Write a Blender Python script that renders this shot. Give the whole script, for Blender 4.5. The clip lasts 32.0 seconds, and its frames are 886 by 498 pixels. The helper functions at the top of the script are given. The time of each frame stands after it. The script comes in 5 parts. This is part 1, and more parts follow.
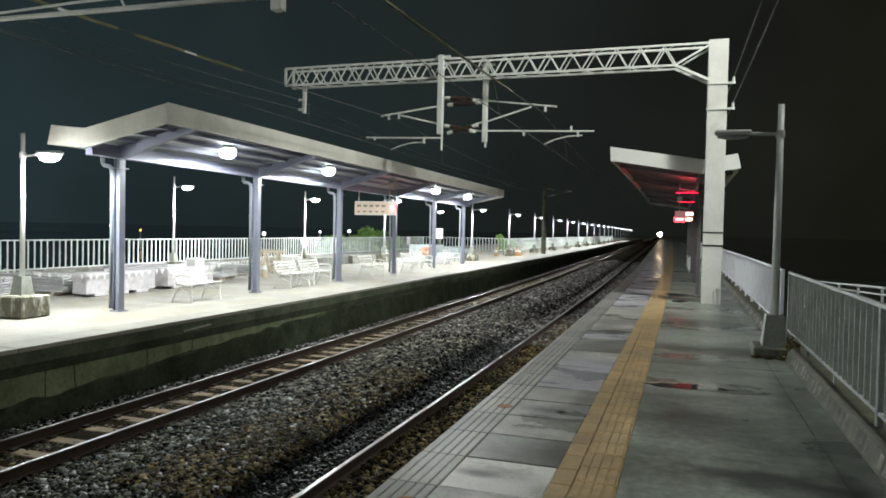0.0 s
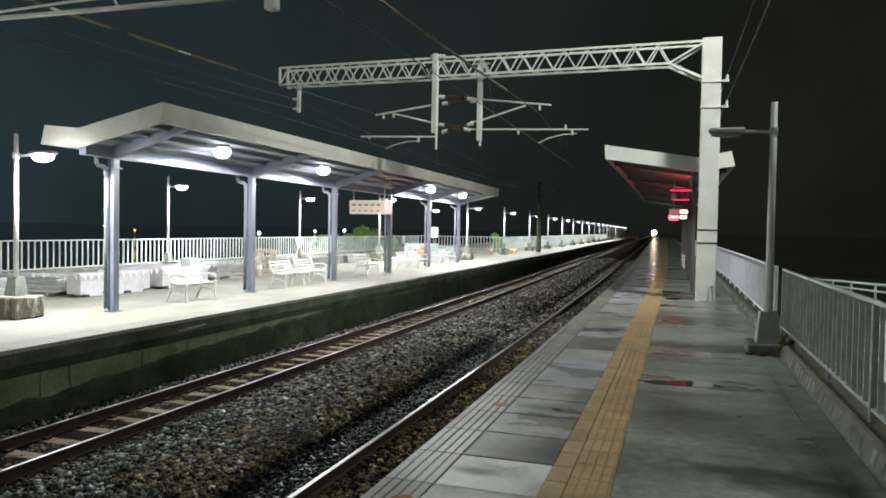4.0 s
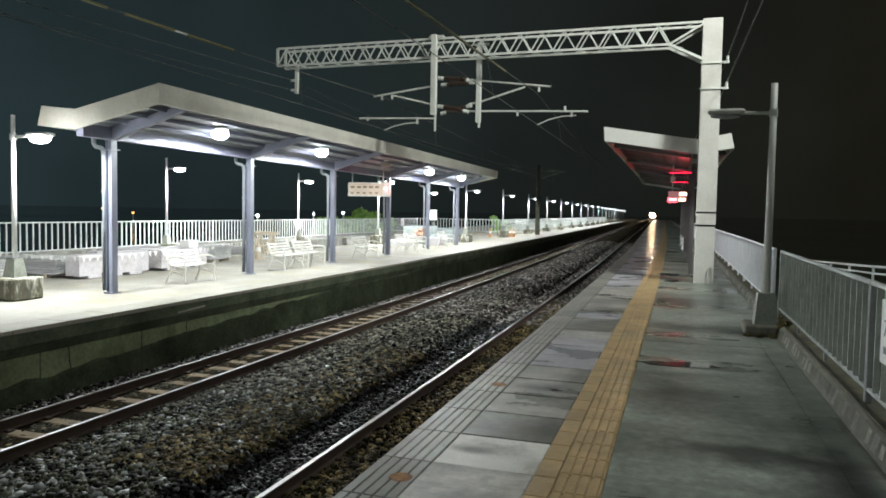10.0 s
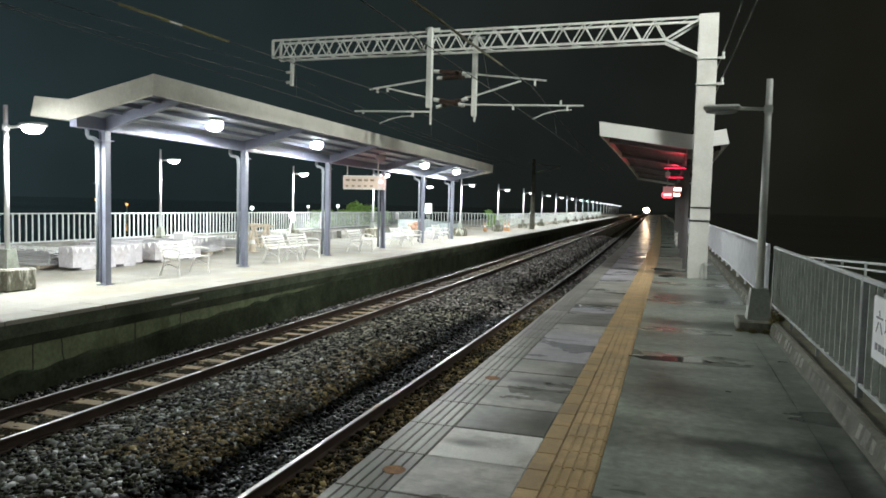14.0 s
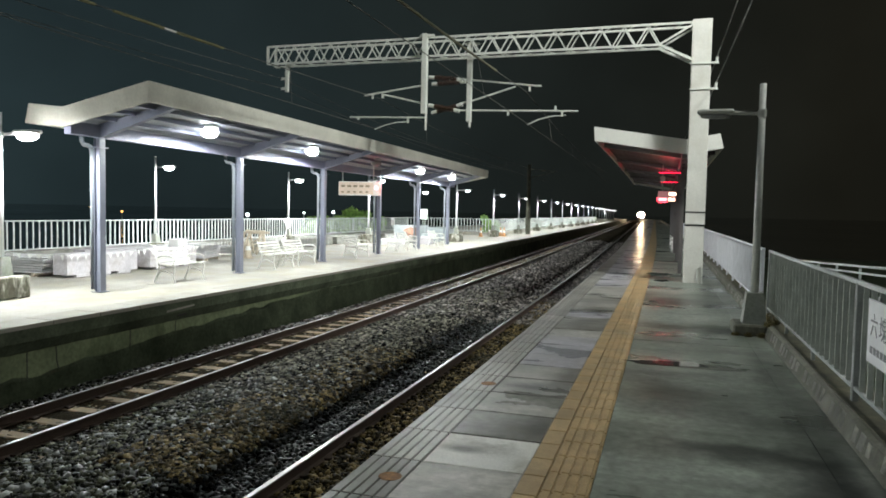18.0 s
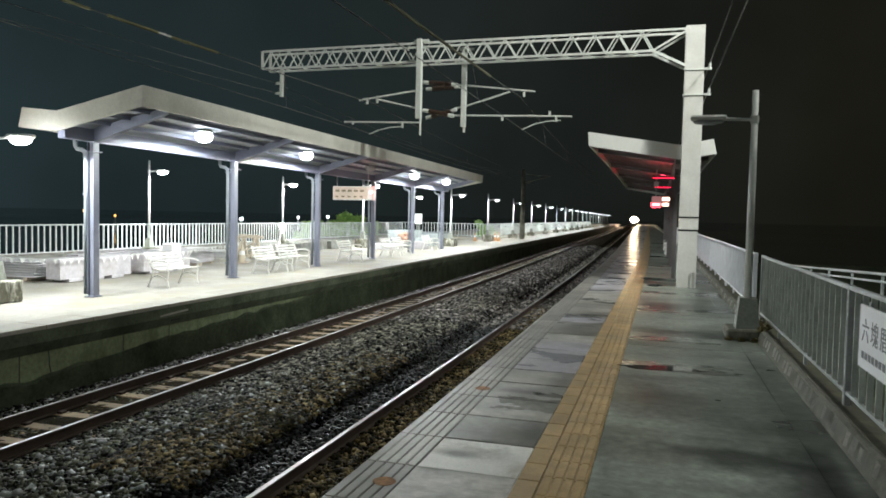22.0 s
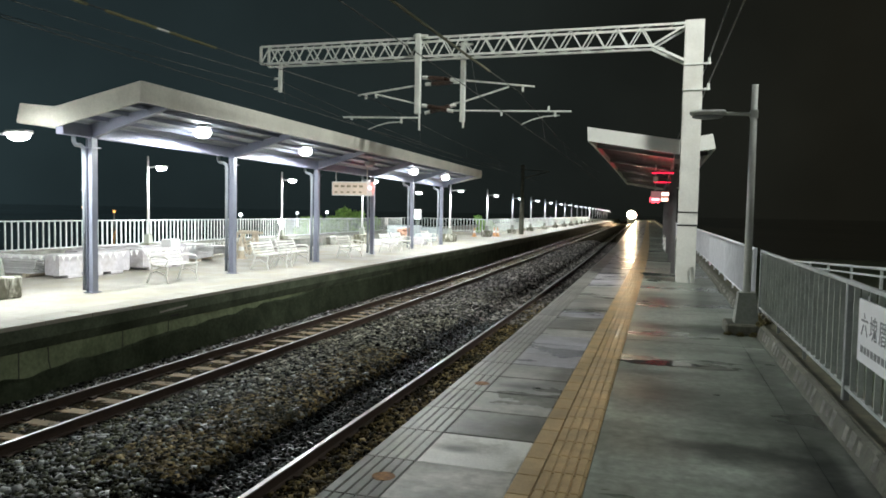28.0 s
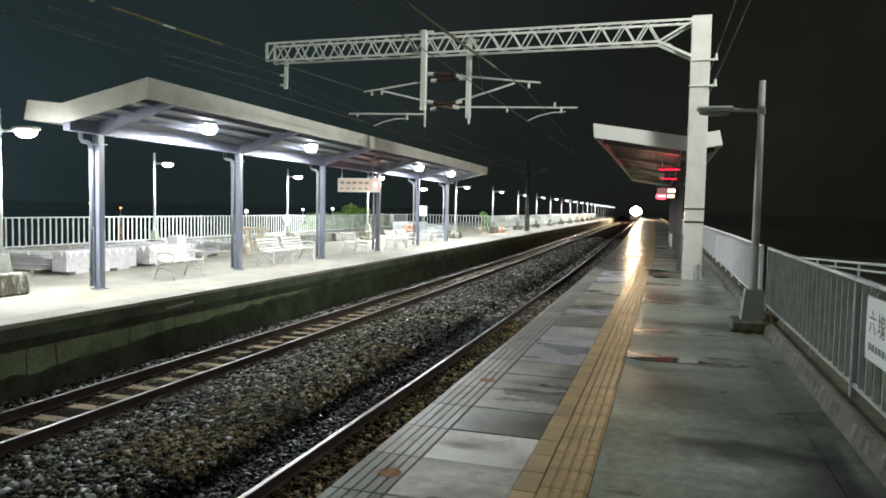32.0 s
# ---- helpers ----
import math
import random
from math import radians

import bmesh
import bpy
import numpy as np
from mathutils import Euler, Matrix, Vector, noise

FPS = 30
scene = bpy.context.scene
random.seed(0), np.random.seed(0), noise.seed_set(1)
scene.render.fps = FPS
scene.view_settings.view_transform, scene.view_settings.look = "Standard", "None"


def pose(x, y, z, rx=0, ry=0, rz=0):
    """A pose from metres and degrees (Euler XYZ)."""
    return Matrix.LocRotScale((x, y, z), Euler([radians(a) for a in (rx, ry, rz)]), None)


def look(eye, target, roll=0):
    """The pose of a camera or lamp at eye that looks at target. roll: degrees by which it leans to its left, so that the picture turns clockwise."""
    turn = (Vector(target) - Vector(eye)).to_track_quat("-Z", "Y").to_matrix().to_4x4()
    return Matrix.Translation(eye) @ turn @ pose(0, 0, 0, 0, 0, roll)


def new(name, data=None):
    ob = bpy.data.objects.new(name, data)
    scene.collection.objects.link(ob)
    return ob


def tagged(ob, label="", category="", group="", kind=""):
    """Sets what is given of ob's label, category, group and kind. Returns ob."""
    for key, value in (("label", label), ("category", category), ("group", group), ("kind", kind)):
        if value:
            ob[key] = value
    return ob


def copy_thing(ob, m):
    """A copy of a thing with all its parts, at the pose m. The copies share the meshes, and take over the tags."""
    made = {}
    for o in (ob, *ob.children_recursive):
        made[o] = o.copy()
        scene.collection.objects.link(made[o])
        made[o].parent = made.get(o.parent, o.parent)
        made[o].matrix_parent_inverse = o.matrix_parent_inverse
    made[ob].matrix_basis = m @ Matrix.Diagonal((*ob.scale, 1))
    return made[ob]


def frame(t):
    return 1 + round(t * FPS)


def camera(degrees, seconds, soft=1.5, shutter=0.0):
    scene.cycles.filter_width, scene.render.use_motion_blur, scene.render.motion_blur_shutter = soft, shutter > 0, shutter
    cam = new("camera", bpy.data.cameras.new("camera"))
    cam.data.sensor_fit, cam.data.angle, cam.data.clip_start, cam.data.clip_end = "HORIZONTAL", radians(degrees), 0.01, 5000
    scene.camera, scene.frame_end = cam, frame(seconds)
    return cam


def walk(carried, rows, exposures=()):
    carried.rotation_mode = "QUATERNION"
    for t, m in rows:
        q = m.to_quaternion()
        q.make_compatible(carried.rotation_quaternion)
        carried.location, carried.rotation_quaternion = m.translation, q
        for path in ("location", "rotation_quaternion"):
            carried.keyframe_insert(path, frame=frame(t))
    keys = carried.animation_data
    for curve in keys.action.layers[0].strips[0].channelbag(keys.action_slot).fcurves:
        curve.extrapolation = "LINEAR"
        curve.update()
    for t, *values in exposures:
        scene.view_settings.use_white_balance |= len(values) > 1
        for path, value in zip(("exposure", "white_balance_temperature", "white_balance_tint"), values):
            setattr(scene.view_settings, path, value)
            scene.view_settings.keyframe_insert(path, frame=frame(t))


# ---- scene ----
cam = camera(64.15, 32.0, soft=1.75)


def at(t, yaw, pitch, roll, x, y, z):
    """A row of the path: degrees to the left of the track's line, up, and of lean."""
    a, b = radians(yaw), radians(pitch)
    eye = Vector((x, y, z))
    return t, look(eye, eye + Vector((-math.sin(a) * math.cos(b), math.cos(a) * math.cos(b), math.sin(b))), roll)


walk(cam, [
    at(0, 18.798, -1.526, 1.194, -0.007, 0.000, 1.919),
    at(0.5, 18.865, -1.568, 0.907, -0.005, -0.003, 1.916),
    at(1, 18.994, -1.400, 1.063, -0.002, -0.009, 1.918),
    at(1.5, 19.033, -1.465, 0.952, -0.003, -0.004, 1.919),
    at(2, 18.926, -1.478, 0.923, -0.005, -0.005, 1.920),
    at(2.5, 18.768, -1.356, 0.984, -0.001, -0.006, 1.916),
    at(3, 18.739, -1.319, 1.132, 0.001, -0.011, 1.918),
    at(3.5, 18.517, -1.466, 1.122, -0.002, -0.013, 1.918),
    at(5.5, 18.387, -1.874, 0.600, -0.002, 0.006, 1.917),
    at(6, 18.434, -1.957, 0.610, -0.000, 0.003, 1.914),
    at(6.5, 18.435, -2.152, 0.712, 0.002, 0.001, 1.907),
    at(7, 18.043, -2.448, 0.672, -0.002, 0.001, 1.908),
    at(7.5, 18.121, -2.385, 0.562, 0.001, 0.010, 1.906),
    at(8, 18.039, -2.582, 1.052, -0.006, 0.005, 1.902),
    at(8.5, 18.409, -2.791, 0.933, 0.001, -0.001, 1.909),
    at(9, 18.424, -2.834, 0.942, 0.002, -0.001, 1.907),
    at(9.5, 18.470, -2.787, 1.030, -0.000, -0.006, 1.902),
    at(10, 18.290, -3.007, 0.984, 0.002, -0.013, 1.898),
    at(10.5, 18.072, -3.109, 0.982, 0.004, -0.018, 1.903),
    at(11, 17.994, -3.033, 1.073, 0.006, -0.017, 1.898),
    at(11.5, 18.123, -2.944, 1.342, 0.007, -0.033, 1.904),
    at(12, 18.218, -2.844, 1.399, 0.001, -0.028, 1.897),
    at(12.5, 17.891, -2.842, 1.576, -0.004, -0.032, 1.896),
    at(13, 17.973, -3.004, 1.200, 0.001, -0.031, 1.898),
    at(13.5, 17.913, -3.231, 1.298, 0.004, -0.021, 1.895),
    at(14, 17.848, -3.500, 1.372, 0.002, -0.012, 1.895),
    at(14.5, 17.612, -3.555, 1.342, -0.001, -0.005, 1.896),
    at(16.5, 17.638, -3.111, 1.301, 0.009, -0.010, 1.901),
    at(17, 17.390, -2.948, 1.297, 0.009, -0.013, 1.907),
    at(17.5, 17.434, -2.912, 1.202, 0.008, -0.013, 1.896),
    at(18, 17.526, -3.045, 1.123, 0.006, -0.008, 1.895),
    at(18.5, 17.433, -3.013, 1.205, 0.007, -0.009, 1.900),
    at(19, 17.484, -3.062, 1.056, 0.004, -0.011, 1.893),
    at(19.5, 17.387, -3.146, 1.084, 0.007, -0.006, 1.900),
    at(20, 17.381, -2.949, 1.231, 0.010, -0.009, 1.901),
    at(20.5, 17.276, -2.735, 1.011, 0.008, -0.016, 1.903),
    at(21, 17.140, -2.452, 0.981, 0.015, -0.021, 1.908),
    at(21.5, 17.247, -2.466, 1.016, 0.017, -0.018, 1.899),
    at(22, 17.072, -2.659, 1.201, 0.010, -0.023, 1.899),
    at(22.5, 17.103, -2.704, 1.208, 0.015, -0.023, 1.900),
    at(23, 16.966, -2.818, 1.177, 0.013, -0.020, 1.899),
    at(23.5, 16.941, -2.894, 1.316, 0.015, -0.029, 1.900),
    at(24, 17.006, -2.925, 0.936, 0.017, -0.019, 1.901),
    at(24.5, 17.115, -2.933, 0.951, 0.020, -0.019, 1.898),
    at(25, 17.089, -3.025, 1.098, 0.018, -0.013, 1.897),
    at(25.5, 17.190, -3.065, 1.005, 0.017, -0.013, 1.896),
    at(27.5, 17.082, -3.068, 1.046, 0.018, -0.025, 1.902),
    at(28, 17.011, -3.024, 1.103, 0.012, -0.016, 1.896),
    at(28.5, 17.027, -3.077, 1.056, 0.011, -0.024, 1.896),
    at(29, 17.167, -3.051, 0.976, 0.011, -0.022, 1.897),
    at(29.5, 17.273, -3.036, 1.009, 0.013, -0.026, 1.899),
    at(30, 17.287, -3.224, 0.822, 0.012, -0.016, 1.897),
    at(30.5, 17.171, -3.279, 1.082, 0.009, -0.018, 1.897),
    at(31, 17.115, -3.427, 1.242, 0.011, -0.012, 1.894),
    at(31.5, 17.213, -3.491, 1.296, 0.009, -0.017, 1.901),
    at(32, 17.447, -3.316, 1.122, 0.005, -0.015, 1.898),], exposures=[(0, 0.0), (32, 0.0)])

# ---- night sky ----
world = bpy.data.worlds.new("night_sky")
scene.world = world
world.use_nodes = True
wt = world.node_tree
wt.nodes.clear()
w_out = wt.nodes.new("ShaderNodeOutputWorld")
w_bg = wt.nodes.new("ShaderNodeBackground")
w_co = wt.nodes.new("ShaderNodeTexCoord")
w_no = wt.nodes.new("ShaderNodeTexNoise")
w_no.inputs["Scale"].default_value = 2.6
w_no.inputs["Detail"].default_value = 4
w_se = wt.nodes.new("ShaderNodeSeparateXYZ")
w_ra = wt.nodes.new("ShaderNodeValToRGB")
w_ra.color_ramp.elements[0].position, w_ra.color_ramp.elements[0].color = 0.12, (0.0095, 0.0160, 0.0178, 1)
w_ra.color_ramp.elements[1].position, w_ra.color_ramp.elements[1].color = 0.60, (0.0058, 0.0057, 0.0041, 1)
w_mid = w_ra.color_ramp.elements.new(0.33)
w_mid.color = (0.0064, 0.0090, 0.0088, 1)
w_ma = wt.nodes.new("ShaderNodeMath")
w_ma.operation = "MULTIPLY_ADD"
w_ma.inputs[1].default_value, w_ma.inputs[2].default_value = 0.5, 0.5
w_mx = wt.nodes.new("ShaderNodeMixRGB")
w_mx.blend_type = "MULTIPLY"
w_mx.inputs[0].default_value = 0.8
wt.links.new(w_co.outputs["Generated"], w_se.inputs[0])
wt.links.new(w_co.outputs["Generated"], w_no.inputs["Vector"])
wt.links.new(w_se.outputs[0], w_ma.inputs[0])
wt.links.new(w_ma.outputs[0], w_ra.inputs[0])
wt.links.new(w_ra.outputs[0], w_mx.inputs[1])
w_rg = wt.nodes.new("ShaderNodeMapRange")
w_rg.inputs[1].default_value, w_rg.inputs[2].default_value, w_rg.inputs[3].default_value, w_rg.inputs[4].default_value = 0.32, 0.68, 0.5, 1.0
wt.links.new(w_no.outputs[0], w_rg.inputs[0])
wt.links.new(w_rg.outputs[0], w_mx.inputs[2])
w_up = wt.nodes.new("ShaderNodeMapRange")
w_up.inputs[1].default_value, w_up.inputs[2].default_value, w_up.inputs[3].default_value, w_up.inputs[4].default_value = 0.0, 0.12, 0.85, 1.0
w_dk = wt.nodes.new("ShaderNodeMixRGB")
w_dk.blend_type = "MULTIPLY"
w_dk.inputs[0].default_value = 1.0
wt.links.new(w_se.outputs[2], w_up.inputs[0])
wt.links.new(w_mx.outputs[0], w_dk.inputs[1])
wt.links.new(w_up.outputs[0], w_dk.inputs[2])
wt.links.new(w_dk.outputs[0], w_bg.inputs["Color"])
wt.links.new(w_bg.outputs[0], w_out.inputs[0])
w_bg.inputs["Strength"].default_value = 2.4

# lamp powers in watts, set once here
CANOPY_W, POST_W, FAR_POST_W, YARD_W = 830.0, 1200.0, 1300.0, 5300.0
COOL, WARM = (0.94, 1.0, 0.985), (0.96, 1.0, 0.95)

# ---- the track's line ----
BEND, BEND_END = 0.000478, 55.0


def cx(y):
    """Sideways shift of the line at y: a wide bend to the left, then straight."""
    if y <= BEND_END:
        return -BEND * y * y / 2
    return -BEND * BEND_END ** 2 / 2 - BEND * BEND_END * (y - BEND_END)


def heading(y):
    """Degrees by which the line has turned to the left at y."""
    return math.degrees(math.atan(BEND * min(max(y, 0), BEND_END)))


def on_line(x, y, z=0.0, turn=0.0):
    return pose(x + cx(y), y, z, 0, 0, heading(y) + turn)


def cs(y):
    """Sideways shift of the near platform's strip, kerb and canopy: straight at first, then a weaker bend than the track's."""
    if y <= 22.0:
        return 0.0
    if y <= BEND_END:
        return -0.00047 * (y - 22.0) ** 2 / 2
    return -0.00047 * 33.0 ** 2 / 2 - 0.0155 * (y - BEND_END)


def on_strip(x, y, z=0.0, turn=0.0):
    return pose(x + cs(y), y, z, 0, 0, math.degrees(0.00047 * min(max(y - 22.0, 0.0), 33.0)) + turn)


# ---- materials ----
def mat(name, color, rough=0.6, metal=0.0, var=0.3, scale=1.5, fine=30.0, bump=0.15, depth=0.01, stain=None, stain_amount=0.5, stain_scale=0.8, wet=0.0, wet_scale=0.5, stretch=None, gloss=0.5, piece=0.0, island=0.0, local=False, emit=None, power=0.0, spots=(), wobble=0.9):
    m = bpy.data.materials.new(name)
    m.use_nodes = True
    nt = m.node_tree
    n, l = nt.nodes, nt.links
    b = n["Principled BSDF"]
    if local:
        src = n.new("ShaderNodeTexCoord").outputs["Object"]
    else:
        src = n.new("ShaderNodeNewGeometry").outputs["Position"]

    wide = src
    if stretch:
        mp = n.new("ShaderNodeMapping")
        mp.inputs["Scale"].default_value = stretch
        l.new(src, mp.inputs["Vector"])
        wide = mp.outputs[0]

    def noise_at(s, detail=5, rough_=0.6, vec=None):
        t = n.new("ShaderNodeTexNoise")
        t.inputs["Scale"].default_value, t.inputs["Detail"].default_value, t.inputs["Roughness"].default_value = s, detail, rough_
        l.new(vec or src, t.inputs["Vector"])
        return t.outputs[0]

    def ramp(socket, lo, hi, a, c):
        r = n.new("ShaderNodeMapRange")
        r.inputs[1].default_value, r.inputs[2].default_value, r.inputs[3].default_value, r.inputs[4].default_value = lo, hi, a, c
        l.new(socket, r.inputs[0])
        return r.outputs[0]

    def times(col, fac):
        x = n.new("ShaderNodeMixRGB")
        x.blend_type = "MULTIPLY"
        x.inputs[0].default_value = 1
        if hasattr(col, "links"):
            l.new(col, x.inputs[1])
        else:
            x.inputs[1].default_value = (*col, 1)
        l.new(fac, x.inputs[2])
        return x.outputs[0]

    big, small = noise_at(scale), noise_at(fine, 3)
    col = times(color, ramp(big, 0.3, 0.7, 1 - var, 1 + var * 0.6))
    col = times(col, ramp(small, 0.3, 0.7, 1 - var * 0.5, 1 + var * 0.4))
    if piece:
        col = times(col, ramp(n.new("ShaderNodeObjectInfo").outputs["Random"], 0, 1, 1 - piece, 1 + piece * 0.5))
    if island:
        k = n.new("ShaderNodeMath")
        k.operation = "POWER"
        k.inputs[1].default_value = 2.5
        l.new(n.new("ShaderNodeNewGeometry").outputs["Random Per Island"], k.inputs[0])
        col = times(col, ramp(k.outputs[0], 0, 1, 1 - island * 0.6, 1 + island * 2))
    if stain:
        x = n.new("ShaderNodeMixRGB")
        l.new(ramp(noise_at(stain_scale, 8, 0.7, wide), 0.48, 0.66, 0, stain_amount), x.inputs[0])
        l.new(col, x.inputs[1])
        x.inputs[2].default_value = (*stain, 1)
        col = x.outputs[0]
    if spots:
        bend = n.new("ShaderNodeVectorMath")
        bend.operation = "MULTIPLY_ADD"
        wob = n.new("ShaderNodeTexNoise")
        wob.inputs["Scale"].default_value, wob.inputs["Detail"].default_value = 2.2, 5
        l.new(src, wob.inputs["Vector"])
        l.new(wob.outputs["Color"], bend.inputs[0])
        bend.inputs[1].default_value = (wobble, wobble, 0.0)
        l.new(src, bend.inputs[2])
        for sx, sy, rx, ry, dark in spots:
            mp = n.new("ShaderNodeMapping")
            mp.inputs["Scale"].default_value = (1 / rx, 1 / ry, 0)
            mp.inputs["Location"].default_value = (-(sx + wobble / 2) / rx, -(sy + wobble / 2) / ry, 0)
            l.new(bend.outputs[0], mp.inputs["Vector"])
            ln = n.new("ShaderNodeVectorMath")
            ln.operation = "LENGTH"
            l.new(mp.outputs[0], ln.inputs[0])
            col = times(col, ramp(ln.outputs["Value"], 0.35, 1.15, dark, 1.0))
    if wet:
        w = ramp(noise_at(wet_scale, 6, 0.62, wide), 0.42, 0.62, 0, wet)
        x = n.new("ShaderNodeMixRGB")
        x.blend_type = "MULTIPLY"
        l.new(w, x.inputs[0])
        l.new(col, x.inputs[1])
        x.inputs[2].default_value = (0.33, 0.35, 0.32, 1)
        col = x.outputs[0]
        l.new(ramp(w, 0, 1, rough, 0.10), b.inputs["Roughness"])
    else:
        l.new(ramp(big, 0.25, 0.75, max(0.03, rough - 0.1) if rough > 0.1 else rough, min(1, rough + 0.12) if rough > 0.1 else rough), b.inputs["Roughness"])
    l.new(col, b.inputs["Base Color"])
    b.inputs["Specular IOR Level"].default_value = gloss
    b.inputs["Metallic"].default_value = metal
    if bump:
        k = n.new("ShaderNodeBump")
        k.inputs["Strength"].default_value, k.inputs["Distance"].default_value = bump, depth
        l.new(small, k.inputs["Height"])
        l.new(k.outputs[0], b.inputs["Normal"])
    if emit:
        b.inputs["Emission Color"].default_value = (*emit, 1)
        b.inputs["Emission Strength"].default_value = power
    return m


M = {}
# no water known; glossy so the far ground takes the sky's tone
M["earth"] = mat("sky_mirroring_ground", (0.022, 0.025, 0.019), 0.14, scale=0.02, fine=0.4, bump=0)
M["grass"] = mat("dark_grass", (0.095, 0.118, 0.070), 0.9, var=0.4, scale=0.7, fine=9, bump=0.6, depth=0.05, gloss=0.1)
M["ballast_bed"] = mat("ballast_bed", (0.026, 0.023, 0.017), 0.9, var=0.6, scale=0.7, fine=22, bump=0.9, depth=0.04, gloss=0.0, stain=(0.030, 0.021, 0.009), stain_scale=0.5)
M["ballast"] = mat("ballast", (0.047, 0.0445, 0.0345), 0.5, var=0.6, scale=0.6, fine=60, bump=0.2, island=2.0, gloss=0.04, stain=(0.0185, 0.0195, 0.0150), stain_amount=0.75, stain_scale=0.42, stretch=(1.7, 0.6, 1))
M["ballast_mossy"] = mat("dark_mossy_ballast", (0.029, 0.030, 0.0185), 0.5, var=0.6, scale=0.8, fine=60, bump=0.2, island=1.6, gloss=0.05, stain=(0.013, 0.016, 0.010), stain_amount=0.8, stain_scale=0.5)
# pale tone stands partly for lamp glints on wet stones
M["ballast_light"] = mat("light_grey_glint_ballast", (0.145, 0.152, 0.141), 0.4, var=0.4, scale=0.8, fine=60, bump=0.2, island=0.7, gloss=0.2)
M["ballast_brown"] = mat("brown_ballast", (0.066, 0.0500, 0.0220), 0.55, var=0.6, scale=0.9, fine=60, bump=0.2, island=1.5, gloss=0.03, stain=(0.023, 0.024, 0.015), stain_amount=0.8, stain_scale=0.6)
M["ballast_pale"] = mat("pale_grey_ballast", (0.105, 0.105, 0.104), 0.5, var=0.5, scale=0.8, fine=60, bump=0.2, island=1.8, gloss=0.12)
# far ballast made paler: the platform lamps' light is in its colour
M["ballast_far"] = mat("lamplit_grey_ballast", (0.088, 0.080, 0.074), 0.6, var=0.5, scale=0.5, fine=40, bump=0.2, island=1.4, gloss=0.08, stain=(0.045, 0.040, 0.032), stain_scale=0.35, stretch=(1.7, 0.4, 1))
# near-black tone: wet stone plus the furrow's shade put into the colour
M["ballast_furrow"] = mat("dark_furrow_ballast", (0.0125, 0.0138, 0.0142), 0.36, var=0.6, scale=0.9, fine=60, bump=0.2, island=2.0, gloss=0.04, stain=(0.010, 0.012, 0.008), stain_amount=0.7, stain_scale=0.8)
M["sleeper"] = mat("sleeper", (0.185, 0.134, 0.076), 0.85, scale=3, stain=(0.08, 0.065, 0.03), stain_scale=4, piece=0.4)
M["rail_web"] = mat("rusty_rail", (0.055, 0.036, 0.026), 0.8, metal=0.2, var=0.4, scale=3, fine=60)
M["rail_head"] = mat("polished_rail", (0.27, 0.255, 0.24), 0.38, metal=1.0, var=0.2, scale=2, fine=30, bump=0.03)
M["rail_band"] = mat("worn_rail_band", (0.42, 0.41, 0.40), 0.45, metal=1.0, var=0.3, scale=1.2, fine=30, bump=0.03)
M["rail_dull"] = mat("dull_rail_head", (0.075, 0.060, 0.047), 0.6, metal=0.4, var=0.35, scale=2, fine=30, bump=0.05)
M["platform_pale"] = mat("pale_platform_concrete", (0.355, 0.338, 0.298), 0.8, var=0.3, scale=0.8, fine=30, bump=0.1, stain=(0.31, 0.278, 0.185), stain_scale=0.6, stain_amount=0.75)
M["coping"] = mat("pale_coping_stone", (0.335, 0.318, 0.277), 0.75, var=0.25, scale=1.2, fine=40, stain=(0.28, 0.255, 0.19), stain_scale=1.5, stain_amount=0.7, piece=0.12)
M["platform_wall"] = mat("mossy_platform_wall", (0.195, 0.228, 0.135), 0.9, var=0.45, scale=0.9, fine=14, bump=0.3, gloss=0.15, stain=(0.066, 0.084, 0.045), stain_amount=0.8, stain_scale=0.9, stretch=(1, 1, 0.5))
M["wall_foot"] = mat("dark_wall_foot", (0.092, 0.112, 0.072), 0.9, var=0.5, scale=1.2, fine=14, bump=0.3, gloss=0.12)
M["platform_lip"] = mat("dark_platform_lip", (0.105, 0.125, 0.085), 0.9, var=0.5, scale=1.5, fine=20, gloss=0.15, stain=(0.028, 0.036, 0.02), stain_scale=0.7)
M["slab_pale"] = mat("pale_new_slab", (0.80, 0.79, 0.75), 0.5, var=0.2, scale=1.4, fine=45, bump=0.08, depth=0.004, stain=(0.34, 0.33, 0.28), stain_scale=1.6, stain_amount=0.75, spots=[(-1.48, 5.36, 0.20, 0.10, 0.42), (-1.3, 5.4, 0.34, 0.17, 0.75)], wobble=0.12)
M["slab"] = mat("wet_grey_slab", (0.42, 0.405, 0.375), 0.40, var=0.45, scale=1.2, fine=11, bump=0.10, depth=0.004, stain=(0.125, 0.118, 0.082), stain_scale=0.95, stain_amount=0.75, wet=0.55, wet_scale=0.8, stretch=(0.7, 1.2, 1), piece=0.36, spots=[(-1.38, 7.57, 0.26, 0.10, 0.35), (-1.35, 7.6, 0.40, 0.20, 0.7), (-1.0, 6.1, 0.18, 0.40, 0.5), (-1.0, 9.0, 0.2, 1.6, 0.5), (-1.25, 12.7, 0.32, 0.06, 0.3), (-1.2, 13.6, 0.36, 0.06, 0.3)], wobble=0.15)
# lilac tint: partly slab tone, partly cool lamplight put into the colour
M["slab_lilac"] = mat("lilac_grey_slab", (0.50, 0.485, 0.53), 0.36, var=0.4, scale=1.2, fine=11, bump=0.10, depth=0.004, stain=(0.16, 0.15, 0.13), stain_scale=0.95, stain_amount=0.6, wet=0.5, wet_scale=0.8, stretch=(0.7, 1.2, 1), piece=0.3)
